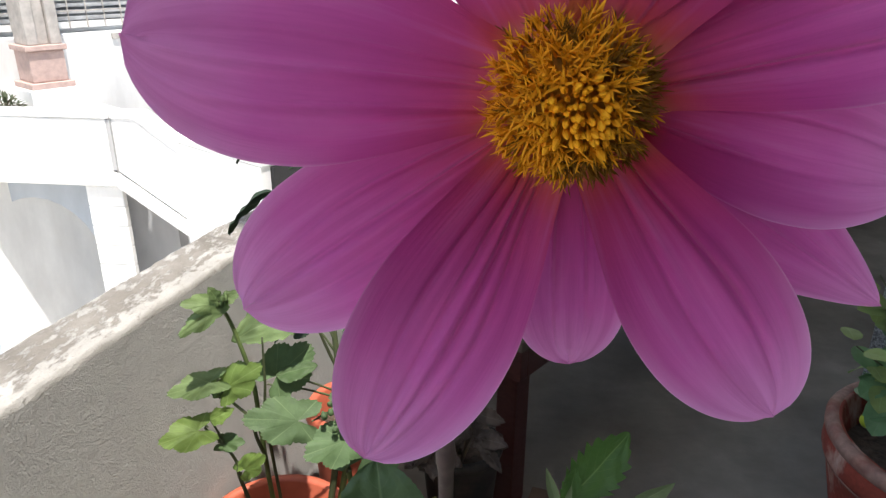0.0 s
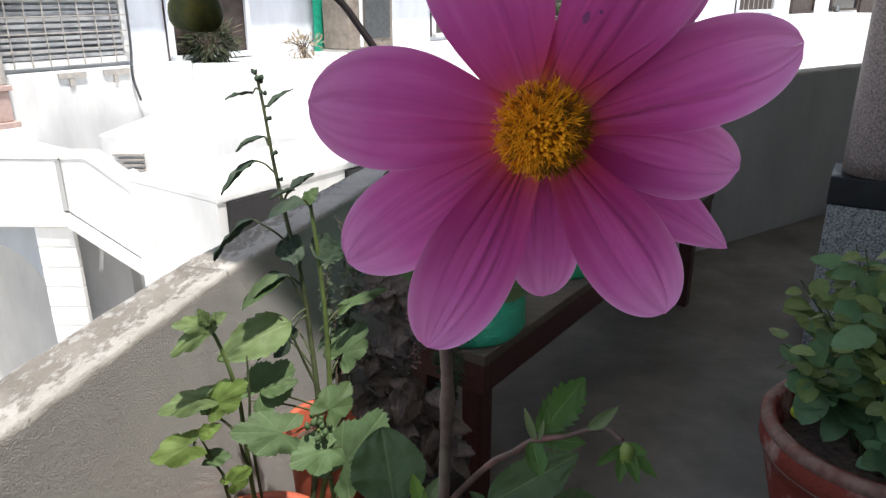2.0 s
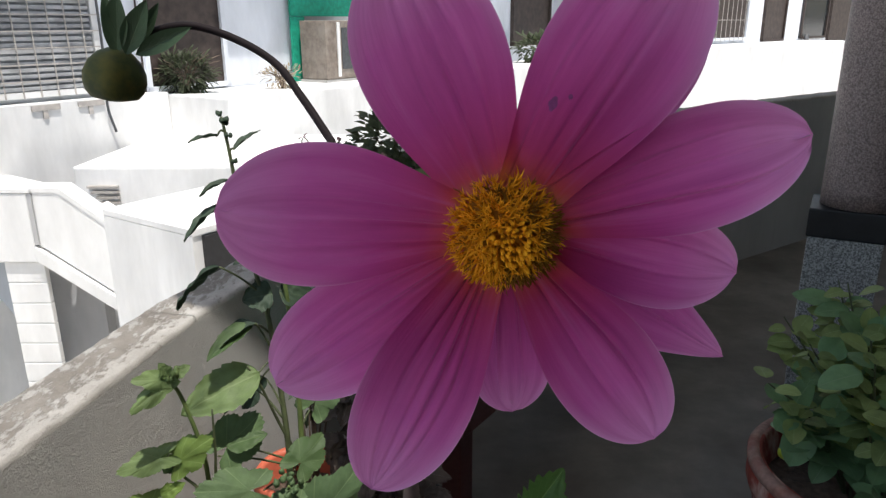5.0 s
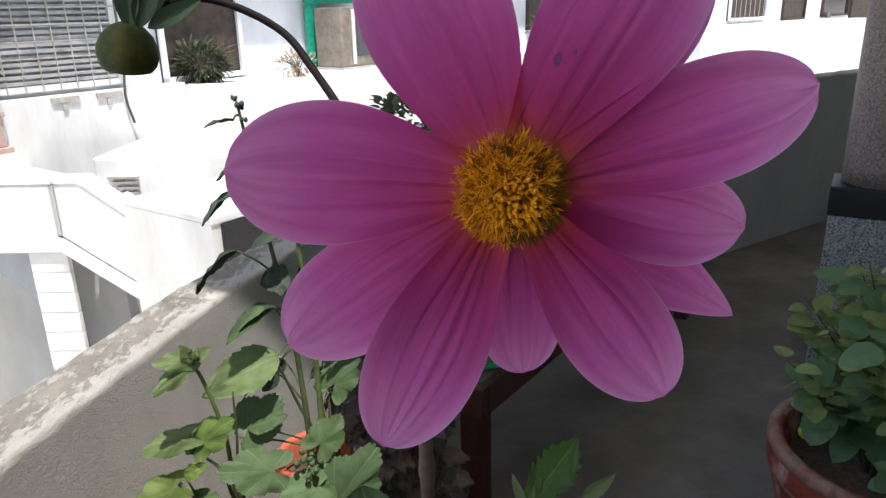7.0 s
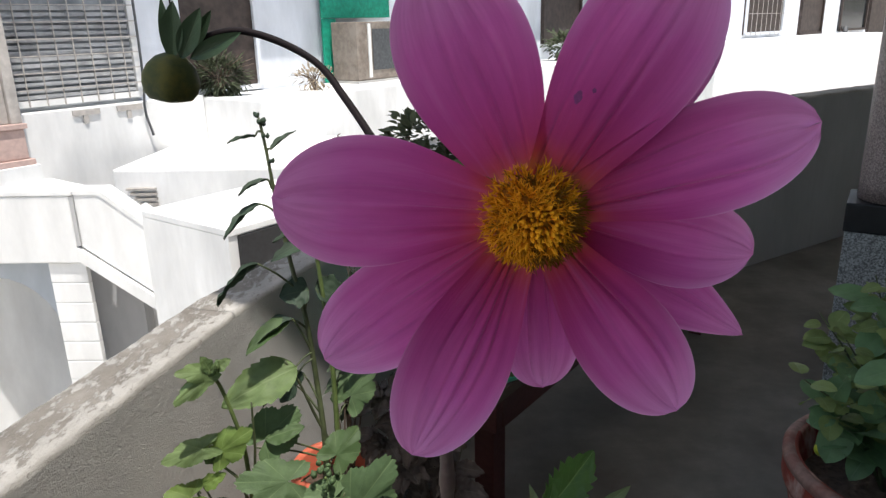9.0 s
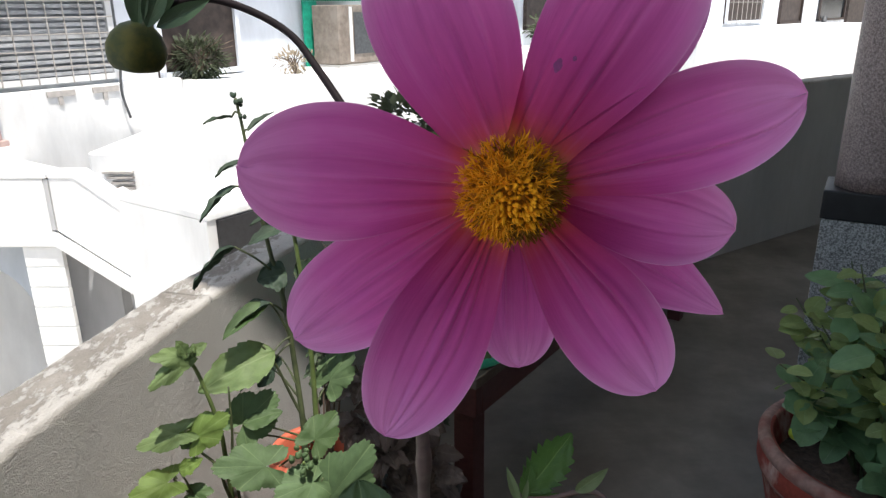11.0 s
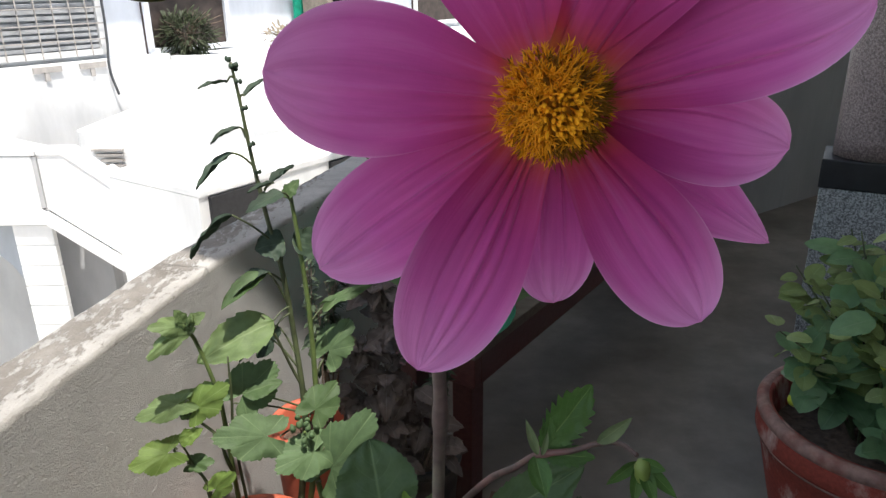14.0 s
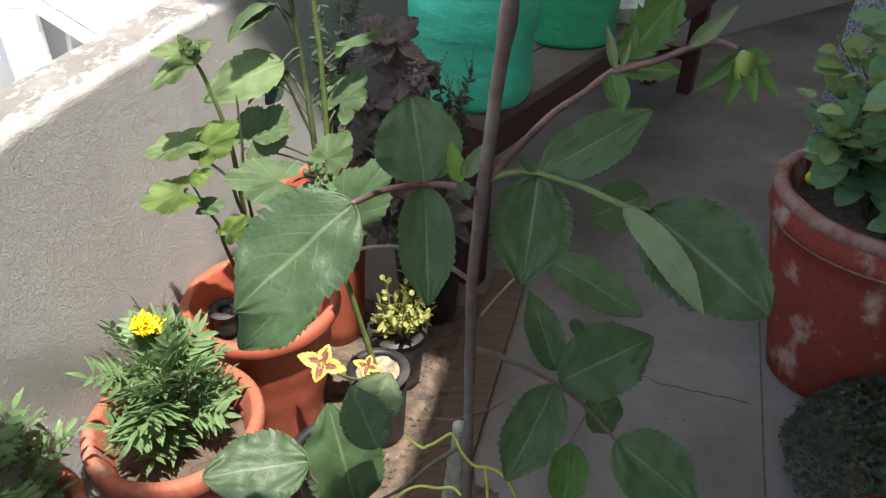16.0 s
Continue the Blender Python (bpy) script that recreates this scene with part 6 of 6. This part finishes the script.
def marigold(label, at, flowers, seed, height=0.10, spread=0.12, leaves=46):
    rng = random.Random(seed)
    t = thing("marigold_plant", label, "marigold")
    at = Vector(at)
    bm, st = bmesh.new(), bmesh.new()
    for k in range(leaves):
        a, h = rng.uniform(0, 2 * math.pi), rng.uniform(0.02, 1.0)
        out = Vector((math.cos(a), math.sin(a), 0))
        base = at + out * rng.uniform(0.0, 0.035) + UP * (h * height)
        tip = base + out * spread * rng.uniform(0.25, 0.70) * (1.1 - 0.4 * h) + UP * rng.uniform(0.0, 0.075)
        fern_leaf(bm, base, tip, (UP + out * rng.uniform(-0.8, 0.8) + Vector((rng.uniform(-.5, .5), rng.uniform(-.5, .5), 0))), 7, 0.027 * rng.uniform(0.8, 1.3), 0.0041)
        tube([at + out * 0.005 + UP * (h * height * 0.6 - 0.01), base, tip], 0.0014, 0.0007, 3, 4, st)
    for k in range(5):
        a = 2 * math.pi * k / 5
        tube([at - UP * 0.03, at + Vector((math.cos(a), math.sin(a), 0)) * 0.02 + UP * height * 0.6, at + Vector((math.cos(a), math.sin(a), 0)) * 0.035 + UP * height], 0.003, 0.0016, 4, 6, st)
    part("leaves", bm, M_MARI, t, kind="stuff")
    part("stem_tangle", st, M_HSTEMG, t, kind="stuff")
    for fx, fy, fz, r in flowers:
        bm = bmesh.new()
        c = Vector((fx, fy, fz))
        for ring, (n, tilt, rr) in enumerate(((13, -0.25, 0.85), (16, 0.0, 1.0), (16, 0.25, 0.95), (15, 0.5, 0.95), (13, 0.8, 0.9), (10, 1.1, 0.85), (6, 1.35, 0.8))):
            for k in range(n):
                a = 2 * math.pi * (k + 0.5 * ring) / n + rng.uniform(-.12, .12)
                d = Vector((math.cos(a) * math.cos(tilt), math.sin(a) * math.cos(tilt), math.sin(tilt) * 0.9)).normalized()
                rr *= rng.uniform(0.8, 1.1)
                sheet(bm, c + d * r * 0.15, c + d * r * rr, r * 0.19, (d * 0.2 + UP + Vector((rng.uniform(-.6, .6), rng.uniform(-.6, .6), 0))), wide_round, -0.5, 0.3, 0.3, 4, 6, 2, 1.3, a * 7 + ring)
        bmesh.ops.create_icosphere(bm, subdivisions=2, radius=r * 0.40, matrix=Matrix.Translation(c + UP * r * 0.12))
        fl = part("flower", bm, M_MARIFL, t, "bright yellow flower")
        part("calyx", tube([c - UP * 0.05, c - UP * 0.02, c - UP * 0.004], 0.002, 0.006, 4, 8), M_HSTEMG, fl)
    return t


marigold("leafy marigold with one bright yellow flower in a terracotta pot", (-0.420, 0.470, 0.262), ((-0.440, 0.500, 0.421, 0.026),), 2, 0.115, 0.105, 68)
marigold("leafy marigold without flowers beside the wall", (-0.585, 0.31, 0.24), (), 8, 0.11, 0.13, 54)


def coleus_top(parent, c, size, mt, n=6, face=(0, -0.6, 0.8), heart=None):
    f = Vector(face).normalized()
    s = f.orthogonal().normalized()
    o = f.cross(s)
    for k in range(n):
        a = 2 * math.pi * k / n + 0.4
        d = s * math.cos(a) + o * math.sin(a) + f * 0.25
        lf = leaf(parent, mt, c, Vector(c) + d * size * (1.0 if k % 2 else 0.75), size * 0.30, f, teeth=0.22, count=7, nu=28, nv=5, ruffle=0.35, fold=0.35)
        if heart:
            leaf(lf, heart, Vector(c) + f * 0.0014 + d * size * 0.04, Vector(c) + f * 0.0014 + d * size * 0.62, size * 0.14, f, "heart", nu=8, nv=3, ruffle=0.3)


col = thing("coleus_plant", "small coleus with yellow leaves and red hearts", "coleus")
part("stem", tube([(-0.178, 0.70, 0.135), (-0.210, 0.64, 0.20), (-0.238, 0.60, 0.268)], 0.003, 0.002, 5, 6), M_HSTEMG, col)
part("stem", tube([(-0.165, 0.70, 0.135), (-0.170, 0.65, 0.20), (-0.172, 0.62, 0.246)], 0.003, 0.002, 5, 6), M_HSTEMG, col)
coleus_top(col, (-0.238, 0.600, 0.268), 0.040, M_COLY, 4, heart=M_COLRED)
coleus_top(col, (-0.172, 0.620, 0.246), 0.024, M_COLY, 4, heart=M_COLRED)
part("stem", tube([(-0.165, 0.70, 0.14), (-0.195, 0.69, 0.30), (-0.215, 0.675, 0.42), (-0.222, 0.665, 0.49)], 0.0055, 0.004, 6, 8), M_HSTEMG, tall)

succ = thing("succulent_plant", "pale yellow-green trailing succulent in a black pot", "succulent")
rng = random.Random(21)
bm, st = bmesh.new(), bmesh.new()
for k in range(24):
    a = rng.uniform(0, 6.28)
    d = Vector((math.cos(a), math.sin(a), 0))
    q0 = Vector((-0.143, 0.84, 0.12)) + d * rng.uniform(0, 0.03)
    q1 = q0 + d * rng.uniform(0.015, 0.065) + UP * rng.uniform(0.03, 0.13)
    tube([q0, q0.lerp(q1, 0.5) + UP * 0.015, q1], 0.0018, 0.001, 4, 5, st)
    for j in range(12):
        p = q0.lerp(q1, 0.25 + 0.75 * j / 11)
        e = Vector((rng.uniform(-1, 1), rng.uniform(-1, 1), rng.uniform(-0.2, 0.8))).normalized()
        sheet(bm, p, p + e * rng.uniform(0.013, 0.022), 0.0052, e.orthogonal(), wide_round, 0.2, 0.1, 0, 5, 5, 2)
part("leaves", bm, M_SUCC, succ, kind="stuff")
part("stem_tangle", st, M_HSTEMG, succ, kind="stuff")

pur = thing("coleus_plant", "bushy faded purple-brown coleus in shade", "coleus")
rng = random.Random(31)
bm, st = bmesh.new(), bmesh.new()
for cx, cy, cz, n in ((-0.160, 0.95, 0.655, 16), (-0.120, 0.94, 0.60, 14), (-0.175, 0.93, 0.555, 16), (-0.140, 0.92, 0.50, 16), (-0.185, 0.93, 0.45, 15), (-0.095, 0.94, 0.46, 14), (-0.15, 0.92, 0.40, 16), (-0.195, 0.94, 0.36, 12), (-0.08, 0.95, 0.38, 12), (-0.06, 0.96, 0.32, 10), (-0.14, 0.93, 0.31, 12)):
    tube([(-0.09, 1.05, 0.21), (cx * 0.6 - 0.05, 1.01, cz * 0.7), (cx, cy + 0.01, cz)], 0.004, 0.002, 5, 6, st)
    for k in range(n):
        d = Vector((rng.gauss(0, 1), rng.gauss(-0.35, 0.9), rng.gauss(0.1, 0.6))).normalized()
        q = Vector((cx, cy, cz)) + d * rng.uniform(0.0, 0.025)
        sheet(bm, q, q + d * rng.uniform(0.034, 0.058) - UP * 0.010, rng.uniform(0.014, 0.021), d * 0.3 + Vector((0.1, -0.6, 0.7)), wide_ovate, 0.2, 0.35, 0.34, 7, 14, 4, 0.45, rng.uniform(0, 90))
part("leaves", bm, M_COLP, pur, kind="stuff")
part("stem_tangle", st, M_DRY, pur, kind="stuff")
pf = bmesh.new()
for k in range(50):
    q = Vector((-0.108, 0.905, 0.64 - k * 0.0022)) + Vector((rng.uniform(-1, 1), rng.uniform(-1, 1), 0)) * 0.009
    sheet(pf, q, q + Vector((rng.uniform(-1, 1), rng.uniform(-1, 0.2), rng.uniform(-0.3, 0.6))).normalized() * 0.008, 0.002, (0, -1, 0.4), wide_lance, 0.2, 0.2, 0, 5, 3, 1)
part("flower_spike", pf, M_PINKY, pur, "faded pinkish flower spike")


def herb(label, at, tops, seed, category="herb", length=0.023, width=0.010, mt=None):
    """Thin upright stems with small leaves and seed spikes."""
    rng = random.Random(seed)
    t = thing("herb_plant", label, category)
    bm, st = bmesh.new(), bmesh.new()
    for top in tops:
        a, b = Vector(at), Vector(top)
        m1 = a.lerp(b, 0.5) + Vector((rng.uniform(-.03, .03), rng.uniform(-.03, .03), 0.02))
        line = spline([a, m1, b], 10)
        tube([a, m1, b], 0.0026, 0.0009, 8, 5, st)
        for i, q in enumerate(line[11:]):
            for _ in range(4):
                d = Vector((rng.gauss(0, 1), rng.gauss(0, 1), rng.gauss(0.2, 0.6))).normalized()
                k = 1.25 - 1.2 * i / len(line)
                sheet(bm, q, q + d * length * k, width * 0.5 * k, d * 0.2 + UP, wide_ovate, 0.2, 0.25, 0, 5, 4, 2)
        for _ in range(3):
            d = Vector((rng.uniform(-.4, .4), rng.uniform(-.4, .4), 1)).normalized()
            e = b + d * rng.uniform(0.02, 0.05)
            tube([b - UP * 0.01, b.lerp(e, 0.5), e], 0.0009, 0.0005, 4, 4, st)
            for j in range(7):
                q = b.lerp(e, j / 6)
                lathe([(0, -0.0015), (0.0016, 0), (0, 0.002)], 5, st, Matrix.Translation(q + Vector((rng.uniform(-1, 1), rng.uniform(-1, 1), 0)) * 0.0022))
    part("leaves", bm, mt or M_HERB, t)
    part("stem_tangle", st, M_DRY, t, kind="stuff")
    return t


herb("dark small-leaved herb with dry seed spikes by the wall", (-0.262, 0.96, 0.318), [(-0.27, 0.98, 0.70), (-0.24, 1.0, 0.74), (-0.215, 0.98, 0.69), (-0.235, 0.95, 0.63), (-0.28, 1.0, 0.64), (-0.20, 0.97, 0.76), (-0.26, 0.96, 0.58)], 41)
herb("small dark herb drooping in front of the teal bag", (-0.085, 1.04, 0.212), [(-0.055, 0.93, 0.58), (-0.035, 0.94, 0.56), (-0.075, 0.92, 0.61), (-0.02, 0.95, 0.60), (-0.05, 0.92, 0.53)], 42)

shrub = thing("shrub", "thin grey-green shrub with many upright stems in the teal bag", "shrub")
rng = random.Random(51)
bm, st, fl = bmesh.new(), bmesh.new(), bmesh.new()
root = on_bench(0.172, 0.160, 0.658)
for k in range(44):
    a = rng.uniform(0, 6.28)
    lean = rng.uniform(0.02, 0.17)
    d = Vector((math.cos(a) - 0.35, math.sin(a) * 0.8, 0))
    q0 = root + Vector((math.cos(a) - 0.9, math.sin(a), 0)) * 0.035
    q1 = q0 + d * lean + UP * rng.uniform(0.10, 0.31)
    line = spline([q0, q0.lerp(q1, 0.5) + d * -0.01, q1], 8)
    tube([q0, q0.lerp(q1, 0.5) + d * -0.01, q1], 0.0022, 0.001, 6, 5, st)
    for q in line[3:]:
        for _ in range(3):
            e = Vector((rng.gauss(0, 1), rng.gauss(0, 1), rng.gauss(0.1, 0.6))).normalized()
            sheet(bm, q, q + e * rng.uniform(0.012, 0.026), rng.uniform(0.0025, 0.005), e * 0.2 + UP, wide_lance, 0.2, 0.3, 0, 5, 4, 1)
    for _ in range(4):
        e = Vector((rng.gauss(0, 1), rng.gauss(0, 1), rng.gauss(0.3, 0.6))).normalized()
        sheet(fl, q1, q1 + e * 0.011, 0.004, e * 0.2 + UP, wide_round, 0.2, 0.2, 0, 5, 4, 2)
foliage(bm, rng, (-0.115, 1.25, 0.955), (0.095, 0.07, 0.06), 420, 0.024, 0.014, nu=4, nv=1)
foliage(bm, rng, (-0.02, 1.27, 0.90), (0.09, 0.07, 0.05), 260, 0.024, 0.012, nu=4, nv=1)
part("leaves", bm, M_GREY, shrub, kind="stuff")
part("stem_tangle", st, M_DRY, shrub, kind="stuff")
part("flowers", fl, M_PINKY, shrub, "tiny dull pinkish flowers", kind="stuff")
for k, (a, hgt, ln) in enumerate(((2.9, 0.06, 0.07), (3.6, 0.045, 0.08), (-1.2, 0.05, 0.06), (0.2, 0.06, 0.05))):
    d = Vector((math.cos(a), math.sin(a), 0))
    q = root + d * 0.03 + UP * hgt
    toothed(shrub, q, q + d * ln + UP * 0.015, 0.018, (0, -0.5, 0.9), M_MARI, teeth=0.0)

tip_twigs = thing("herb_plant", "thin dry seedling in the brown planter bowl", "herb")
st, bm = bmesh.new(), bmesh.new()
rng = random.Random(61)
c0 = on_bench(1.50, 0.165, 0.555)
for k in range(16):
    d = Vector((rng.uniform(-1, 1), rng.uniform(-1, 1), 0)) * 0.09
    q1 = c0 + d + UP * rng.uniform(0.08, 0.36)
    tube([c0 + d * 0.3, c0 + d * 0.7 + UP * 0.06, q1], 0.0025, 0.001, 5, 5, st)
    for _ in range(12):
        e = Vector((rng.gauss(0, 1), rng.gauss(0, 1), rng.gauss(0, 0.6))).normalized()
        q = (c0 + d * 0.7 + UP * 0.05).lerp(q1, rng.random())
        sheet(bm, q, q + e * 0.022, 0.006, UP, wide_lance, 0.2, 0.2, 0, 5, 4, 1)
part("stem_tangle", st, M_DRY, tip_twigs, kind="stuff")
part("leaves", bm, M_HERB, tip_twigs, kind="stuff")

rnd_plant = thing("citrus_plant", "bushy plant with round green and yellowish leaves in a red pot", "pot plant")
rng = random.Random(71)
st = bmesh.new()
c0 = Vector((0.735, 0.90, 0.372))
spots = []
for k in range(34):
    a = rng.uniform(0, 6.28)
    rr = rng.uniform(0.02, 0.20)
    top = c0 + Vector((math.cos(a) * rr - 0.02, math.sin(a) * rr, rng.uniform(0.10, 0.44) * (1.1 - rr * 1.8)))
    spots.append(top)
    tube([c0 + Vector((math.cos(a), math.sin(a), 0)) * 0.04, c0.lerp(top, 0.6) + UP * 0.02, top], 0.003, 0.0014, 5, 5, st)
part("stem_tangle", st, M_HSTEM, rnd_plant, kind="stuff")
for k in range(620):
    top = spots[k % len(spots)]
    d = Vector((rng.gauss(0, 1), rng.gauss(-0.2, 1), rng.gauss(0.15, 0.45))).normalized()
    q = top.lerp(c0, rng.uniform(0, 0.5)) + d * rng.uniform(0.0, 0.02)
    light = q.z > 0.50 and rng.random() < 0.75
    n = rng.uniform(0.038, 0.072) if not light else rng.uniform(0.028, 0.050)
    leaf(rnd_plant, M_LIME if light else M_GREEN, q, q + d * n, n * rng.uniform(0.34, 0.43), d * 0.2 + Vector((0, -0.35, 0.9)), wide=wide_broad, nu=10, nv=4, fold=0.15, droop=0.2)
for q in ((0.595, 0.93, 0.435), (0.66, 0.80, 0.58)):
    bm = bmesh.new()
    bmesh.ops.create_icosphere(bm, subdivisions=3, radius=0.013, matrix=Matrix.Translation(q))
    part("fruit", bm, M_FRUIT, rnd_plant, "small round green fruit")

cover = thing("ground_cover", "dense dark green ground cover of tiny leaves spilling over its pot", "ground cover", kind="stuff")
rng = random.Random(81)
bm = bmesh.new()
for k in range(6800):
    a, r = rng.uniform(0, 6.28), 0.20 * math.sqrt(rng.random())
    q = Vector((0.745 + r * math.cos(a), 0.60 + r * math.sin(a), 0.110 + 0.035 * noise.noise(Vector((r * 9 * math.cos(a), r * 9 * math.sin(a), 0))) + rng.uniform(-0.012, 0.014) - 2.2 * max(0, r - 0.14) ** 1.2))
    d = Vector((rng.gauss(0, 1), rng.gauss(0, 1), rng.gauss(0.3, 0.4))).normalized()
    sheet(bm, q, q + d * rng.uniform(0.007, 0.013), rng.uniform(0.0024, 0.0042), UP, wide_round, 0.2, 0.2, 0, 5, 3, 1)
part("leaves", bm, M_COVER, cover, kind="stuff")

litter = thing("leaf_litter", "fallen dry leaves and dust on the sunlit floor between the pots", "dry leaves", kind="stuff")
rng = random.Random(91)
bm = bmesh.new()
for k in range(520):
    q = Vector((rng.uniform(-0.45, 0.0), rng.uniform(0.35, 1.1), 0.006))
    a = rng.uniform(0, 6.28)
    n = rng.uniform(0.004, 0.014)
    sheet(bm, q, q + Vector((math.cos(a), math.sin(a), 0)) * n, n * 0.25, UP, wide_lance, 0.4, -0.1, 0, 5, 5, 2, 0.5, k)
part("leaves", bm, M_LITTER, litter, kind="stuff")

patch = thing("dirt_patch", "thin brown patch of spilled soil and dust between the pots", "dirt", kind="stuff")
bm = bmesh.new()
cols = []
for i in range(37):
    row = []
    for j in range(25):
        x, y = -0.50 + i * 0.0155, 0.28 + j * 0.035
        edge = min(1.0, max(0.0, min(x + 0.50, 0.04 - x, (y - 0.28) * 0.6, (1.12 - y) * 0.6) / 0.07 + 0.8 * noise.noise(Vector((x * 14, y * 14, 3)))))
        row.append(bm.verts.new((x, y, -0.003 + 0.0065 * edge + 0.0022 * noise.noise(Vector((x * 60, y * 60, 0))))))
    cols.append(row)
for a, b in zip(cols, cols[1:]):
    for j in range(len(a) - 1):
        bm.faces.new((a[j], b[j], b[j + 1], a[j + 1]))
part("soil", bm, M_DIRT, patch)
